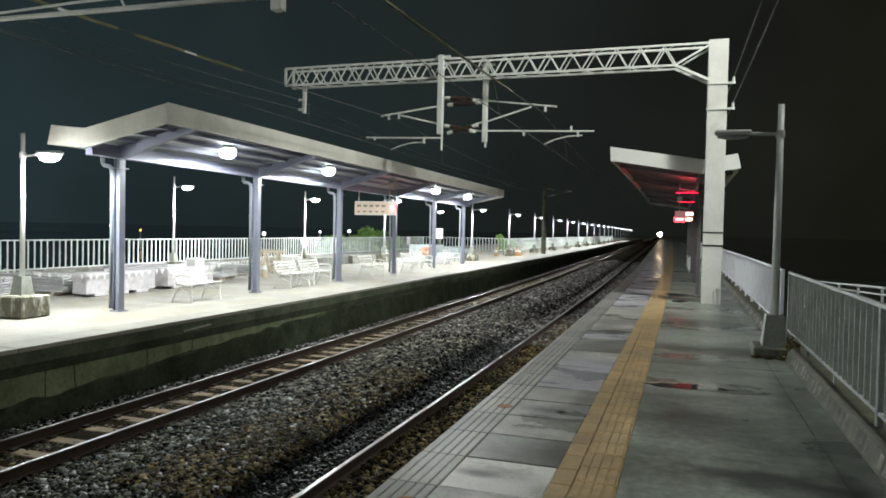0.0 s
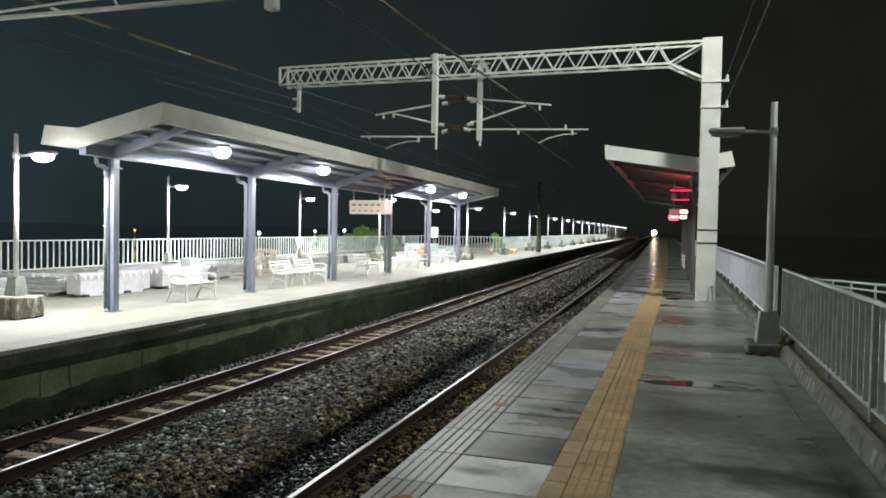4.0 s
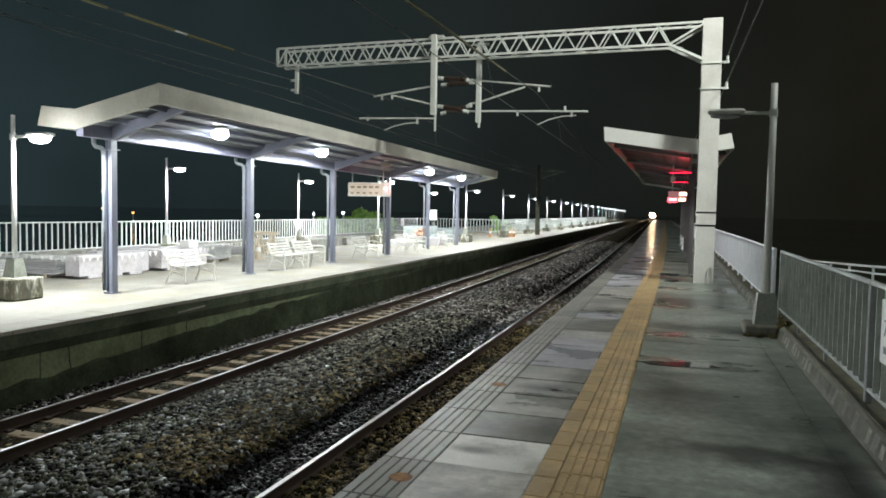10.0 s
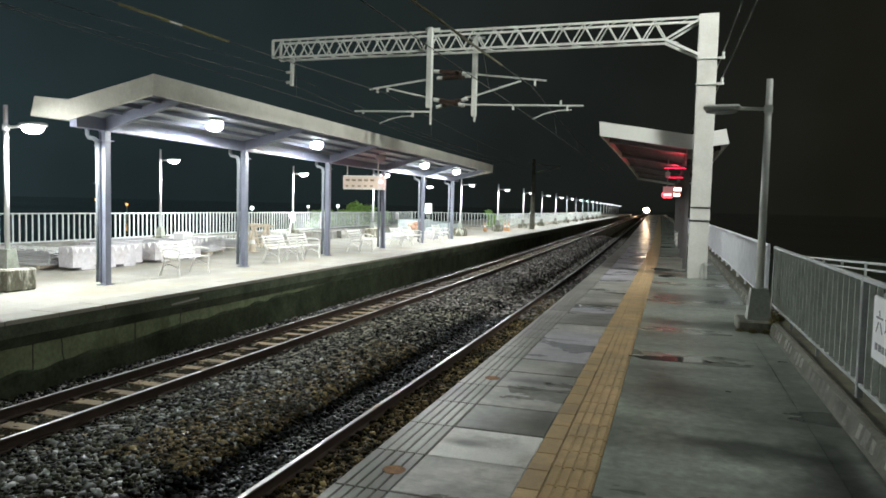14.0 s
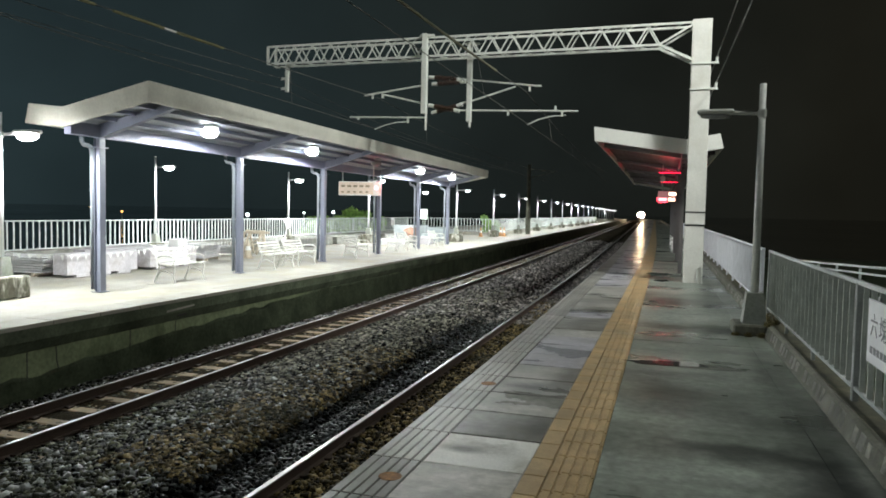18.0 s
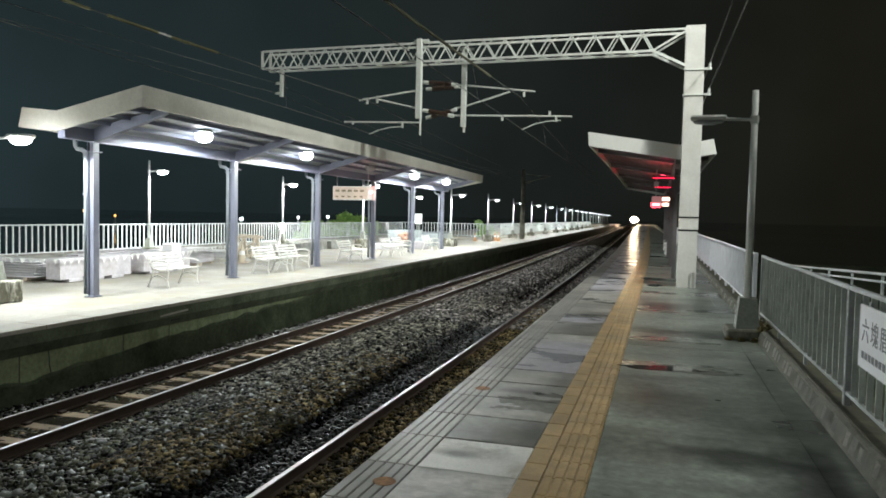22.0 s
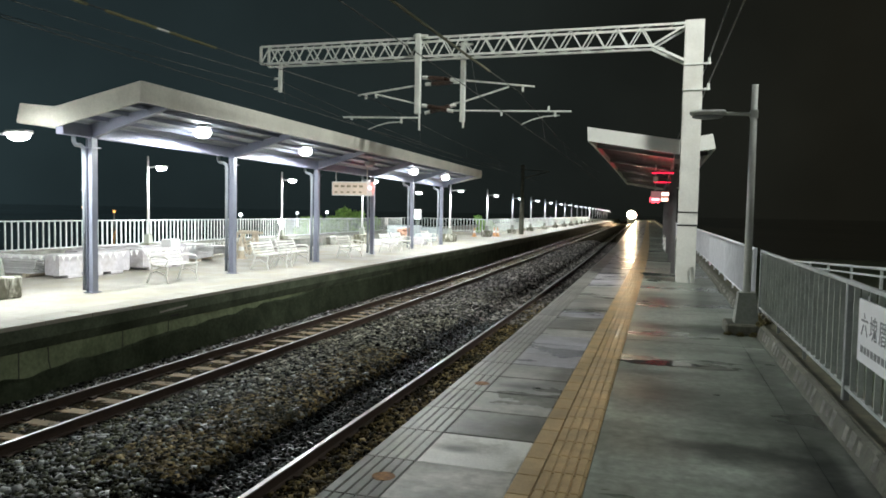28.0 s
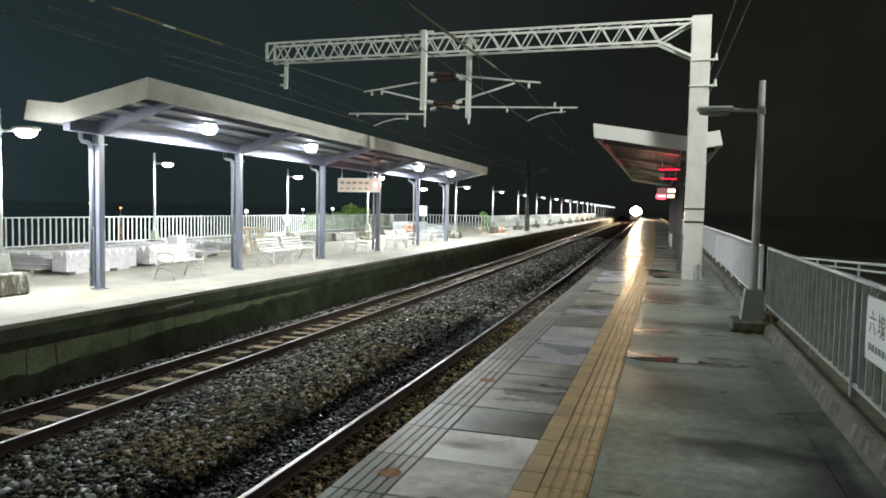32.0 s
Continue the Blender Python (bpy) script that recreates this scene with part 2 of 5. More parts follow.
M["edge_tile"] = mat("ribbed_edge_tile", (0.37, 0.355, 0.325), 0.45, var=0.3, scale=1.2, fine=40, bump=0.08, depth=0.004, stain=(0.18, 0.175, 0.145), wet=0.5, wet_scale=0.6, piece=0.3)
M["groove"] = mat("dark_groove", (0.05, 0.05, 0.045), 0.9)
M["screed"] = mat("wet_cement_screed", (0.335, 0.365, 0.322), 0.5, var=0.6, scale=0.5, fine=11, bump=0.16, depth=0.004, gloss=0.35, stain=(0.068, 0.092, 0.065), stain_amount=0.75, stain_scale=0.6, wet=0.75, wet_scale=0.4, stretch=(0.4, 1.0, 1), spots=[(0.65, 6.05, 0.95, 0.32, 0.24), (0.1, 7.7, 0.7, 0.85, 0.32), (1.2, 5.2, 0.6, 1.2, 0.32), (0.35, 12.65, 1.0, 0.34, 0.26), (0.5, 16.3, 1.1, 0.8, 0.5), (0.1, 8.9, 0.7, 0.25, 0.5), (0.95, 7.0, 0.8, 0.6, 0.5), (0.9, 4.6, 0.5, 0.4, 0.6), (1.35, 9.0, 0.25, 3.2, 0.55)])
M["tactile"] = mat("worn_yellow_tactile", (0.54, 0.385, 0.195), 0.46, var=0.28, scale=2.5, fine=60, bump=0.15, depth=0.004, stain=(0.30, 0.20, 0.10), stain_scale=2.0, wet=0.28, wet_scale=0.8, piece=0.16)
M["cover"] = mat("rusty_cover", (0.26, 0.125, 0.045), 0.85, metal=0.0, var=0.6, scale=14, fine=50)
M["water"] = mat("standing_water", (0.05, 0.055, 0.05), 0.06, var=0.1, fine=9, bump=0.12, depth=0.004)
M["kerb"] = mat("stained_kerb", (0.145, 0.143, 0.110), 0.85, var=0.5, scale=2.5, fine=25, bump=0.4, depth=0.015, stain=(0.045, 0.048, 0.026), stain_amount=0.85, stain_scale=2.0)
M["kerb_patch"] = mat("pale_mortar", (0.42, 0.41, 0.36), 0.85, var=0.6, scale=9, fine=30, piece=0.4)
M["fence"] = mat("galvanised_fence", (0.36, 0.38, 0.375), 0.45, metal=0.35, var=0.2, scale=4, fine=50)
M["fence_slat"] = mat("dull_galvanised_slat", (0.50, 0.535, 0.49), 0.55, metal=0.0, var=0.25, scale=4, fine=50)
# same galvanised fence, lightened and tinted for the far lamps' light on it
M["fence_lamplit"] = mat("lamplit_lilac_fence", (0.74, 0.75, 0.80), 0.5, var=0.15, scale=4, fine=50)
M["fence_white"] = mat("pale_painted_fence", (0.70, 0.75, 0.73), 0.5, var=0.15, scale=4, fine=50)
M["mast"] = mat("cream_painted_mast", (0.66, 0.655, 0.61), 0.5, var=0.12, scale=1.5, fine=20, stain=(0.5, 0.47, 0.4), stain_amount=0.35, stain_scale=1.2)
M["band"] = mat("black_band", (0.012, 0.012, 0.012), 0.5)
M["truss"] = mat("galvanised_truss", (0.70, 0.72, 0.67), 0.5, metal=0.05, var=0.15, scale=3, fine=30)
M["insulator"] = mat("brown_insulator", (0.050, 0.030, 0.022), 0.3, var=0.2)
M["wire"] = mat("weathered_wire", (0.09, 0.09, 0.08), 0.85)
M["feeder"] = mat("bare_aluminium_wire", (0.38, 0.38, 0.35), 0.6)
M["wire_sleeve"] = mat("yellow_wire_sleeve", (0.17, 0.158, 0.065), 0.6)
M["sleeve_olive"] = mat("olive_wire_sleeve", (0.16, 0.155, 0.10), 0.6)
M["post_paint"] = mat("grey_lamp_post", (0.54, 0.55, 0.51), 0.45, var=0.2, scale=2, fine=25)
M["post_white"] = mat("white_lamp_post", (0.70, 0.72, 0.72), 0.45, var=0.1)
M["block"] = mat("flaking_concrete_block", (0.13, 0.125, 0.09), 0.9, var=0.4, scale=3, fine=25, bump=0.3, stain=(0.66, 0.65, 0.58), stain_amount=1.0, stain_scale=3.2, stretch=(1.6, 1.6, 0.55))
M["column"] = mat("blue_grey_column", (0.20, 0.212, 0.268), 0.42, var=0.15, scale=1.5, fine=30)
M["pipe"] = mat("grey_drain_pipe", (0.27, 0.30, 0.33), 0.5, var=0.2, scale=3)
M["pedestal"] = mat("weathered_grey_pedestal", (0.26, 0.275, 0.245), 0.6, var=0.35, scale=3, fine=25, stain=(0.10, 0.105, 0.07), stain_amount=0.7, stain_scale=3)
M["damp"] = mat("damp_patch", (0.10, 0.103, 0.085), 0.4, var=0.45, scale=3, bump=0)
M["kerb_top"] = mat("mossy_kerb_top", (0.075, 0.072, 0.042), 0.9, var=0.5, scale=3, fine=18, bump=0.4, stain=(0.13, 0.115, 0.07), stain_scale=3)
M["moss"] = mat("moss_and_dead_leaves", (0.16, 0.13, 0.05), 0.9, var=0.5, scale=8, island=0.6)
M["flag"] = mat("white_flag_cloth", (0.82, 0.82, 0.80), 0.7, var=0.05)
M["rafter"] = mat("blue_grey_rafter", (0.25, 0.268, 0.36), 0.5, var=0.12, scale=1.5, fine=30)
M["soffit"] = mat("pale_sheet_soffit", (0.50, 0.53, 0.58), 0.5, var=0.12, scale=1.0, fine=30)
M["fascia"] = mat("cream_fascia", (0.74, 0.73, 0.65), 0.55, var=0.15, scale=0.8, fine=20, stain=(0.45, 0.44, 0.36), stain_amount=0.4, stain_scale=0.7)
M["fascia_white"] = mat("white_fascia", (0.72, 0.72, 0.68), 0.5, var=0.1, scale=0.8, fine=20, stain=(0.5, 0.49, 0.44), stain_amount=0.3)
# near canopy's soffit and steel: its lack of light is put into these colours
M["unlit_soffit"] = mat("unlit_brown_soffit", (0.095, 0.06, 0.058), 0.5, var=0.15, scale=1.0, fine=30)
M["unlit_rafter"] = mat("unlit_grey_rafter", (0.13, 0.12, 0.12), 0.35, metal=0.3, var=0.12)
M["roof_top"] = mat("dark_roof_sheet", (0.10, 0.11, 0.12), 0.6)
M["bench"] = mat("white_bench_paint", (0.72, 0.71, 0.67), 0.45, var=0.06, scale=3)
M["barrier"] = mat("grey_white_barrier", (0.58, 0.555, 0.585), 0.65, var=0.3, scale=2, fine=20, stain=(0.24, 0.21, 0.18), stain_amount=0.65, stain_scale=2)
M["plank"] = mat("pale_plank", (0.76, 0.75, 0.76), 0.6, var=0.2, scale=2, piece=0.15)
M["wood"] = mat("raw_timber", (0.60, 0.52, 0.40), 0.75, var=0.3, scale=5)
M["cone_orange"] = mat("orange_plastic", (0.58, 0.31, 0.15), 0.5, var=0.15)
M["white_plastic"] = mat("white_plastic", (0.78, 0.78, 0.76), 0.4, var=0.08)
M["tarp"] = mat("pale_tarpaulin", (0.40, 0.45, 0.46), 0.6, var=0.3, scale=2)
M["rubble"] = mat("grey_rubble", (0.33, 0.33, 0.30), 0.9, var=0.4, scale=4, stain=(0.18, 0.18, 0.15))
M["orange_cloth"] = mat("orange_netting", (0.34, 0.20, 0.14), 0.8, var=0.4, scale=6)
M["leaf"] = mat("leaf", (0.19, 0.33, 0.07), 0.6, var=0.4, scale=3, island=0.4)
M["bark"] = mat("bark", (0.09, 0.07, 0.05), 0.9, var=0.4, scale=6)
M["sign_white"] = mat("white_sign_plate", (0.78, 0.78, 0.80), 0.4, var=0.04)
M["ink"] = mat("grey_ink", (0.16, 0.16, 0.17), 0.6, var=0.05)
M["black"] = mat("black_casing", (0.02, 0.02, 0.02), 0.5)
M["train_body"] = mat("dark_painted_train_body", (0.07, 0.07, 0.075), 0.35, local=True)
M["train_dark"] = mat("train_glass", (0.01, 0.01, 0.012), 0.08, local=True)
M["lamp_glow"] = mat("lamp_glow", (0.9, 0.9, 0.9), 0.4, bump=0, emit=(0.93, 0.98, 1.0), power=24)
M["post_glow"] = mat("post_lamp_glow", (0.9, 0.9, 0.9), 0.4, bump=0, emit=(0.95, 0.98, 0.96), power=95)
M["far_glow"] = mat("far_lamp_glow", (0.9, 0.9, 0.9), 0.4, bump=0, emit=(0.93, 0.98, 1.0), power=6)
M["lamp_off"] = mat("unlit_diffuser", (0.35, 0.36, 0.36), 0.4, bump=0)
M["head_glow"] = mat("headlight_glow", (0.9, 0.9, 0.9), 0.4, bump=0, emit=(1.0, 0.76, 0.48), power=2300)
M["orange_glow"] = mat("street_light_glow", (0.9, 0.6, 0.3), 0.4, bump=0, emit=(1.0, 0.48, 0.13), power=3)
M["led_red"] = mat("red_led", (0.3, 0.02, 0.02), 0.4, bump=0, emit=(1.0, 0.05, 0.08), power=10)
M["led_pink"] = mat("pink_led", (0.5, 0.3, 0.3), 0.4, bump=0, emit=(1.0, 0.35, 0.40), power=3)
M["led_dim"] = mat("dim_red_led", (0.2, 0.1, 0.1), 0.4, bump=0, emit=(1.0, 0.42, 0.42), power=0.30)
M["led_tube"] = mat("red_tube_glow", (0.3, 0.02, 0.02), 0.4, bump=0, emit=(1.0, 0.015, 0.06), power=3.5)
M["board_text"] = mat("faint_brown_text", (0.26, 0.21, 0.13), 0.5, bump=0)
M["led_white"] = mat("warm_led", (0.6, 0.5, 0.4), 0.4, bump=0, emit=(1.0, 0.72, 0.48), power=6)
M["board_back"] = mat("backlit_board", (0.35, 0.28, 0.22), 0.5, bump=0, emit=(1.0, 0.86, 0.70), power=0.34)
M["box_glow"] = mat("lit_sign_box", (0.8, 0.8, 0.8), 0.5, bump=0, emit=(0.9, 1.0, 0.97), power=2.5)


# ---- mesh helpers ----
def thing(name, label, category, m=None, group="", kind=""):
    ob = new(name)
    ob.empty_display_size = 0.1
    if m is not None:
        ob.matrix_basis = m
    return tagged(ob, label, category, group, kind)


def finish(bm, material, name, smooth=False):
    me = bpy.data.meshes.new(name)
    bmesh.ops.recalc_face_normals(bm, faces=bm.faces)
    bm.to_mesh(me)
    bm.free()
    for one in material if isinstance(material, (list, tuple)) else [material]:
        me.materials.append(one)
    if smooth:
        for f in me.polygons:
            f.use_smooth = True
    return me


def part(name, bm, material, parent=None, label="", m=None, smooth=False, kind=""):
    """Links a bmesh as one mesh object under a thing or part."""
    ob = new(name, finish(bm, material, name, smooth) if isinstance(bm, bmesh.types.BMesh) else bm)
    ob.parent = parent
    if m is not None:
        ob.matrix_basis = m
    return tagged(ob, label, kind=kind)


def box(bm, x0, x1, y0, y1, z0, z1, bevel=0.0, mi=0):
    vs = [bm.verts.new(c) for c in ((x0, y0, z0), (x1, y0, z0), (x1, y1, z0), (x0, y1, z0), (x0, y0, z1), (x1, y0, z1), (x1, y1, z1), (x0, y1, z1))]
    fs = [bm.faces.new([vs[i] for i in q]) for q in ((0, 3, 2, 1), (4, 5, 6, 7), (0, 1, 5, 4), (1, 2, 6, 5), (2, 3, 7, 6), (3, 0, 4, 7))]
    for f in fs:
        f.material_index = mi
    if bevel:
        bmesh.ops.bevel(bm, geom=list({e for f in fs for e in f.edges}), offset=bevel, segments=1, affect="EDGES")
    return bm


def B(*a, **k):
    return box(bmesh.new(), *a, **k)


def rod(bm, a, b, r, n=8, r2=None):
    """A round bar from a to b."""
    a, b = Vector(a), Vector(b)
    r2 = r if r2 is None else r2
    q = (b - a).to_track_quat("Z", "Y")
    rings = []
    for p, rr in ((a, r), (b, r2)):
        rings.append([bm.verts.new(p + q @ Vector((rr * math.cos(2 * math.pi * i / n), rr * math.sin(2 * math.pi * i / n), 0))) for i in range(n)])
    for i in range(n):
        bm.faces.new((rings[0][i], rings[0][(i + 1) % n], rings[1][(i + 1) % n], rings[1][i]))
    bm.faces.new(rings[0][::-1])
    bm.faces.new(rings[1])
    return bm


def upright(bm, profile, z0, z1):
    """A profile of (x, y) raised from z0 to z1."""
    lo, hi = [bm.verts.new((x, y, z0)) for x, y in profile], [bm.verts.new((x, y, z1)) for x, y in profile]
    n = len(profile)
    for i in range(n):
        bm.faces.new((lo[i], lo[(i + 1) % n], hi[(i + 1) % n], hi[i]))
    bm.faces.new(lo[::-1])
    bm.faces.new(hi)
    return bm


def tube(bm, pts, r, n=6):
    """A round bar through several points."""
    pts = [Vector(p) for p in pts]
    rings = []
    for i, p in enumerate(pts):
        d = pts[min(i + 1, len(pts) - 1)] - pts[max(i - 1, 0)]
        q = d.to_track_quat("Z", "Y")
        rings.append([bm.verts.new(p + q @ Vector((r * math.cos(2 * math.pi * j / n), r * math.sin(2 * math.pi * j / n), 0))) for j in range(n)])
    for a, b in zip(rings, rings[1:]):
        for j in range(n):
            bm.faces.new((a[j], a[(j + 1) % n], b[(j + 1) % n], b[j]))
    bm.faces.new(rings[0][::-1])
    bm.faces.new(rings[-1])
    return bm


def bar(bm, a, b, w, h=None, up=(0, 0, 1)):
    """A square bar from a to b."""
    a, b, h = Vector(a), Vector(b), w if h is None else h
    d = (b - a).normalized()
    u = Vector(up)
    if abs(d.dot(u)) > 0.98:
        u = Vector((0, 1, 0))
    s = d.cross(u).normalized()
    u = s.cross(d)
    ring = [[bm.verts.new(p + s * i * w / 2 + u * j * h / 2) for i, j in ((-1, -1), (1, -1), (1, 1), (-1, 1))] for p in (a, b)]
    for i in range(4):
        bm.faces.new((ring[0][i], ring[0][(i + 1) % 4], ring[1][(i + 1) % 4], ring[1][i]))
    bm.faces.new(ring[0][::-1])
    bm.faces.new(ring[1])
    return bm


def straight(y):
    return 0.0


def sweep(bm, profile, ys, closed=True, line=cx):
    """A profile of (x, z) swept along a line."""
    rings = [[bm.verts.new((x + line(y), y, z)) for x, z in profile] for y in ys]
    n = len(profile)
    for a, b in zip(rings, rings[1:]):
        for i in range(n if closed else n - 1):
            bm.faces.new((a[i], a[(i + 1) % n], b[(i + 1) % n], b[i]))
    if closed:
        bm.faces.new(rings[0][::-1])
        bm.faces.new(rings[-1])
    return bm


def steps(a, b, d):
    n = max(1, round((b - a) / d))
    return [a + (b - a) * i / n for i in range(n + 1)]


def lathe(bm, rz, n=12, at_=(0, 0, 0)):
    """A turned body from (radius, height) pairs."""
    o = Vector(at_)
    rings = [[bm.verts.new(o + Vector((r * math.cos(2 * math.pi * i / n), r * math.sin(2 * math.pi * i / n), z))) for i in range(n)] for r, z in rz]
    for a, b in zip(rings, rings[1:]):
        for i in range(n):
            bm.faces.new((a[i], a[(i + 1) % n], b[(i + 1) % n], b[i]))
    bm.faces.new(rings[0][::-1])
    bm.faces.new(rings[-1])
    return bm


def frustum(bm, w0, w1, z0, z1):
    lo = [bm.verts.new((i * w0 / 2, j * w0 / 2, z0)) for i, j in ((-1, -1), (1, -1), (1, 1), (-1, 1))]
    hi = [bm.verts.new((i * w1 / 2, j * w1 / 2, z1)) for i, j in ((-1, -1), (1, -1), (1, 1), (-1, 1))]
    for i in range(4):
        bm.faces.new((lo[i], lo[(i + 1) % 4], hi[(i + 1) % 4], hi[i]))
    bm.faces.new(lo[::-1])
    bm.faces.new(hi)
    return bm


def lamp_light(name, m, watts, color, size=0.15, kind="SPOT", degrees=178, blend=0.06):
    d = bpy.data.lights.new(name, kind)
    d.energy, d.color = watts, color
    d.shadow_soft_size = size
    if kind == "SPOT":
        d.spot_size, d.spot_blend = radians(degrees), blend
    ob = new(name, d)
    ob.matrix_basis = m
    return ob


LINE = steps(-14, 55, 2.3) + steps(55, 900, 15)[1:]
RAIL_Z = -1.04

# ---- ground, track bed and platforms ----
bm = bmesh.new()
vs = [bm.verts.new(c) for c in ((-3000, -3000, -1.75), (3000, -3000, -1.75), (3000, 3000, -1.75), (-3000, 3000, -1.75))]
bm.faces.new(vs)
tagged(part("ground", bm, M["earth"]), "dark open ground under the night sky", "ground", kind="structure")

b = bmesh.new()
grid = [[b.verts.new((x, y, -1.70 + 0.05 * noise.noise((x * 0.4, y * 0.4, 2.0)))) for x in (2.07, 4.0, 6.0, 9.0, 13.0, 18.0, 24.0)] for y in steps(-14, 70, 3.0)]
for r0, r1 in zip(grid, grid[1:]):
    for i in range(6):
        b.faces.new((r0[i], r0[i + 1], r1[i + 1], r1[i]))
tagged(part("verge", b, M["grass"]), "dark grassy verge below the back of the platform", "verge", kind="structure")

# track bed: one rough sheet between the platforms
def bed_height(x):
    inner = -1.20
    if -6.95 < x < -4.55:
        inner = -1.20 + 0.13 * math.sin(math.pi * (x + 6.95) / 2.4)
    if x < -9.1:
        inner = -1.24
    return inner - 0.11 * math.exp(-((x + 4.72) / 0.2) ** 2)


bm = bmesh.new()
xs = [-9.62 + 0.19 * i for i in range(41)]
grid = []
for y in steps(-14, 40, 0.45) + steps(40, 900, 12)[1:]:
    grid.append([bm.verts.new((x + cx(y), y, bed_height(x) + (0.03 * noise.noise((x * 2.3, y * 2.3, 0)) if y < 41 else 0))) for x in xs])
for a, b in zip(grid, grid[1:]):
    for i in range(len(xs) - 1):
        bm.faces.new((a[i], a[i + 1], b[i + 1], b[i]))
tagged(part("track_bed", bm, M["ballast_bed"]), "dark bed of grey and brown ballast between the platforms", "track bed", kind="structure")

# loose stones of the ballast
def stones(name, count, x0, x1, y0, y1, size, material, label):
    rng = np.random.default_rng(count)
    cube = np.array([(i, j, k) for i in (-1, 1) for j in (-1, 1) for k in (-1, 1)], float)
    quads = np.array([(0, 1, 3, 2), (4, 6, 7, 5), (0, 4, 5, 1), (2, 3, 7, 6), (0, 2, 6, 4), (1, 5, 7, 3)])
    u = rng.random(count)
    py = y0 + (y1 - y0) * u ** 1.3
    px = x0 + (x1 - x0) * rng.random(count)
    for c in (-8.627, -7.552, -3.948, -2.873):
        near = np.abs(px - c) < 0.09
        px[near] += 0.2
    pz = np.array([bed_height(v) for v in px]) + 0.01 + 0.03 * rng.random(count)
    pz[(px > -8.55) & (px < -7.6)] -= 0.060
    pz[px < -8.72] += 0.05
    pz[(px > -7.5) & (px < -7.05)] -= 0.03
    shift = np.array([cx(v) for v in py])
    s = size * (0.5 + rng.random((count, 1)) ** 2) * np.stack([0.7 + 0.6 * rng.random(count), 0.7 + 0.6 * rng.random(count), 0.45 + 0.4 * rng.random(count)], 1)
    v = cube[None] * s[:, None] * (0.62 + 0.38 * rng.random((count, 8, 3)))
    a, t = rng.random(count) * 6.283, rng.random(count) * 0.9
    ca, sa, ct, st = np.cos(a)[:, None], np.sin(a)[:, None], np.cos(t)[:, None], np.sin(t)[:, None]
    y2, z2 = v[:, :, 1] * ct - v[:, :, 2] * st, v[:, :, 1] * st + v[:, :, 2] * ct
    v = np.stack([v[:, :, 0] * ca - y2 * sa, v[:, :, 0] * sa + y2 * ca, z2], 2)
    v += np.stack([px + shift, py, pz], 1)[:, None]
    f = (quads[None] + 8 * np.arange(count)[:, None, None]).reshape(-1)
    me = bpy.data.meshes.new(name)
    me.vertices.add(count * 8)
    me.vertices.foreach_set("co", v.astype(np.float32).ravel())
    me.loops.add(len(f))
    me.loops.foreach_set("vertex_index", f.astype(np.int32))
    me.polygons.add(count * 6)
    me.polygons.foreach_set("loop_start", np.arange(0, len(f), 4, dtype=np.int32))
    me.polygons.foreach_set("loop_total", np.full(count * 6, 4, dtype=np.int32))
    me.update(calc_edges=True)
    me.materials.append(material)
    return tagged(new(name, me), label, "ballast", kind="stuff")


stones("ballast", 8000, -9.35, -8.72, 2.2, 30.0, 0.027, M["ballast_pale"], "pale grey stones along the foot of the platform wall")
stones("ballast", 6000, -8.5, -7.65, 2.2, 24.0, 0.030, M["ballast_brown"], "brown stones between the rails of the far track")
stones("ballast", 33000, -9.3, -5.0, 9.6, 24.0, 0.029, M["ballast"], "crushed grey and brown stone ballast between the rails")
stones("ballast", 25000, -9.3, -5.0, 2.2, 10.2, 0.030, M["ballast_mossy"], "dark mossy ballast between the tracks")
stones("ballast", 1700, -7.3, -4.9, 2.6, 12.0, 0.038, M["ballast_light"], "light grey stones scattered over the ballast, paled for their wet glints")
stones("ballast", 9500, -5.1, -4.1, 2.2, 22.0, 0.032, M["ballast_furrow"], "dark ballast in the furrow beside the rail, darkened for its shade as well as wet")
stones("ballast", 21000, -3.85, -2.1, 2.2, 24.0, 0.030, M["ballast_brown"], "brown ballast below the platform edge")
stones("ballast", 15000, -6.1, -4.9, 6.4, 14.0, 0.032, M["ballast_brown"], "brown stones along the bank between the tracks")
stones("ballast", 15000, -9.3, -2.15, -14.0, 2.2, 0.034, M["ballast"], "crushed grey and brown stone ballast beside the platform")
stones("ballast", 6000, -7.4, -5.2, 9.0, 27.0, 0.042, M["ballast"], "coarse grey stones on the bank between the tracks")
stones("ballast", 30000, -9.3, -2.3, 19.0, 80.0, 0.046, M["ballast_far"], "crushed grey stone ballast further along the track")

# tracks
HEAD = [(-0.033, 0), (-0.030, 0.003), (0.030, 0.003), (0.033, 0), (0.033, -0.012), (-0.033, -0.012)]
WEB = [(-0.033, -0.0125), (0.033, -0.0125), (0.030, -0.04), (0.009, -0.05), (0.009, -0.13), (0.062, -0.142), (0.062, -0.153), (-0.062, -0.153), (-0.062, -0.142), (-0.009, -0.13), (-0.009, -0.05), (-0.030, -0.04)]


BAND = [(0.019, 0.0045), (-0.019, 0.0045), (-0.021, 0.0005), (0.021, 0.0005)]


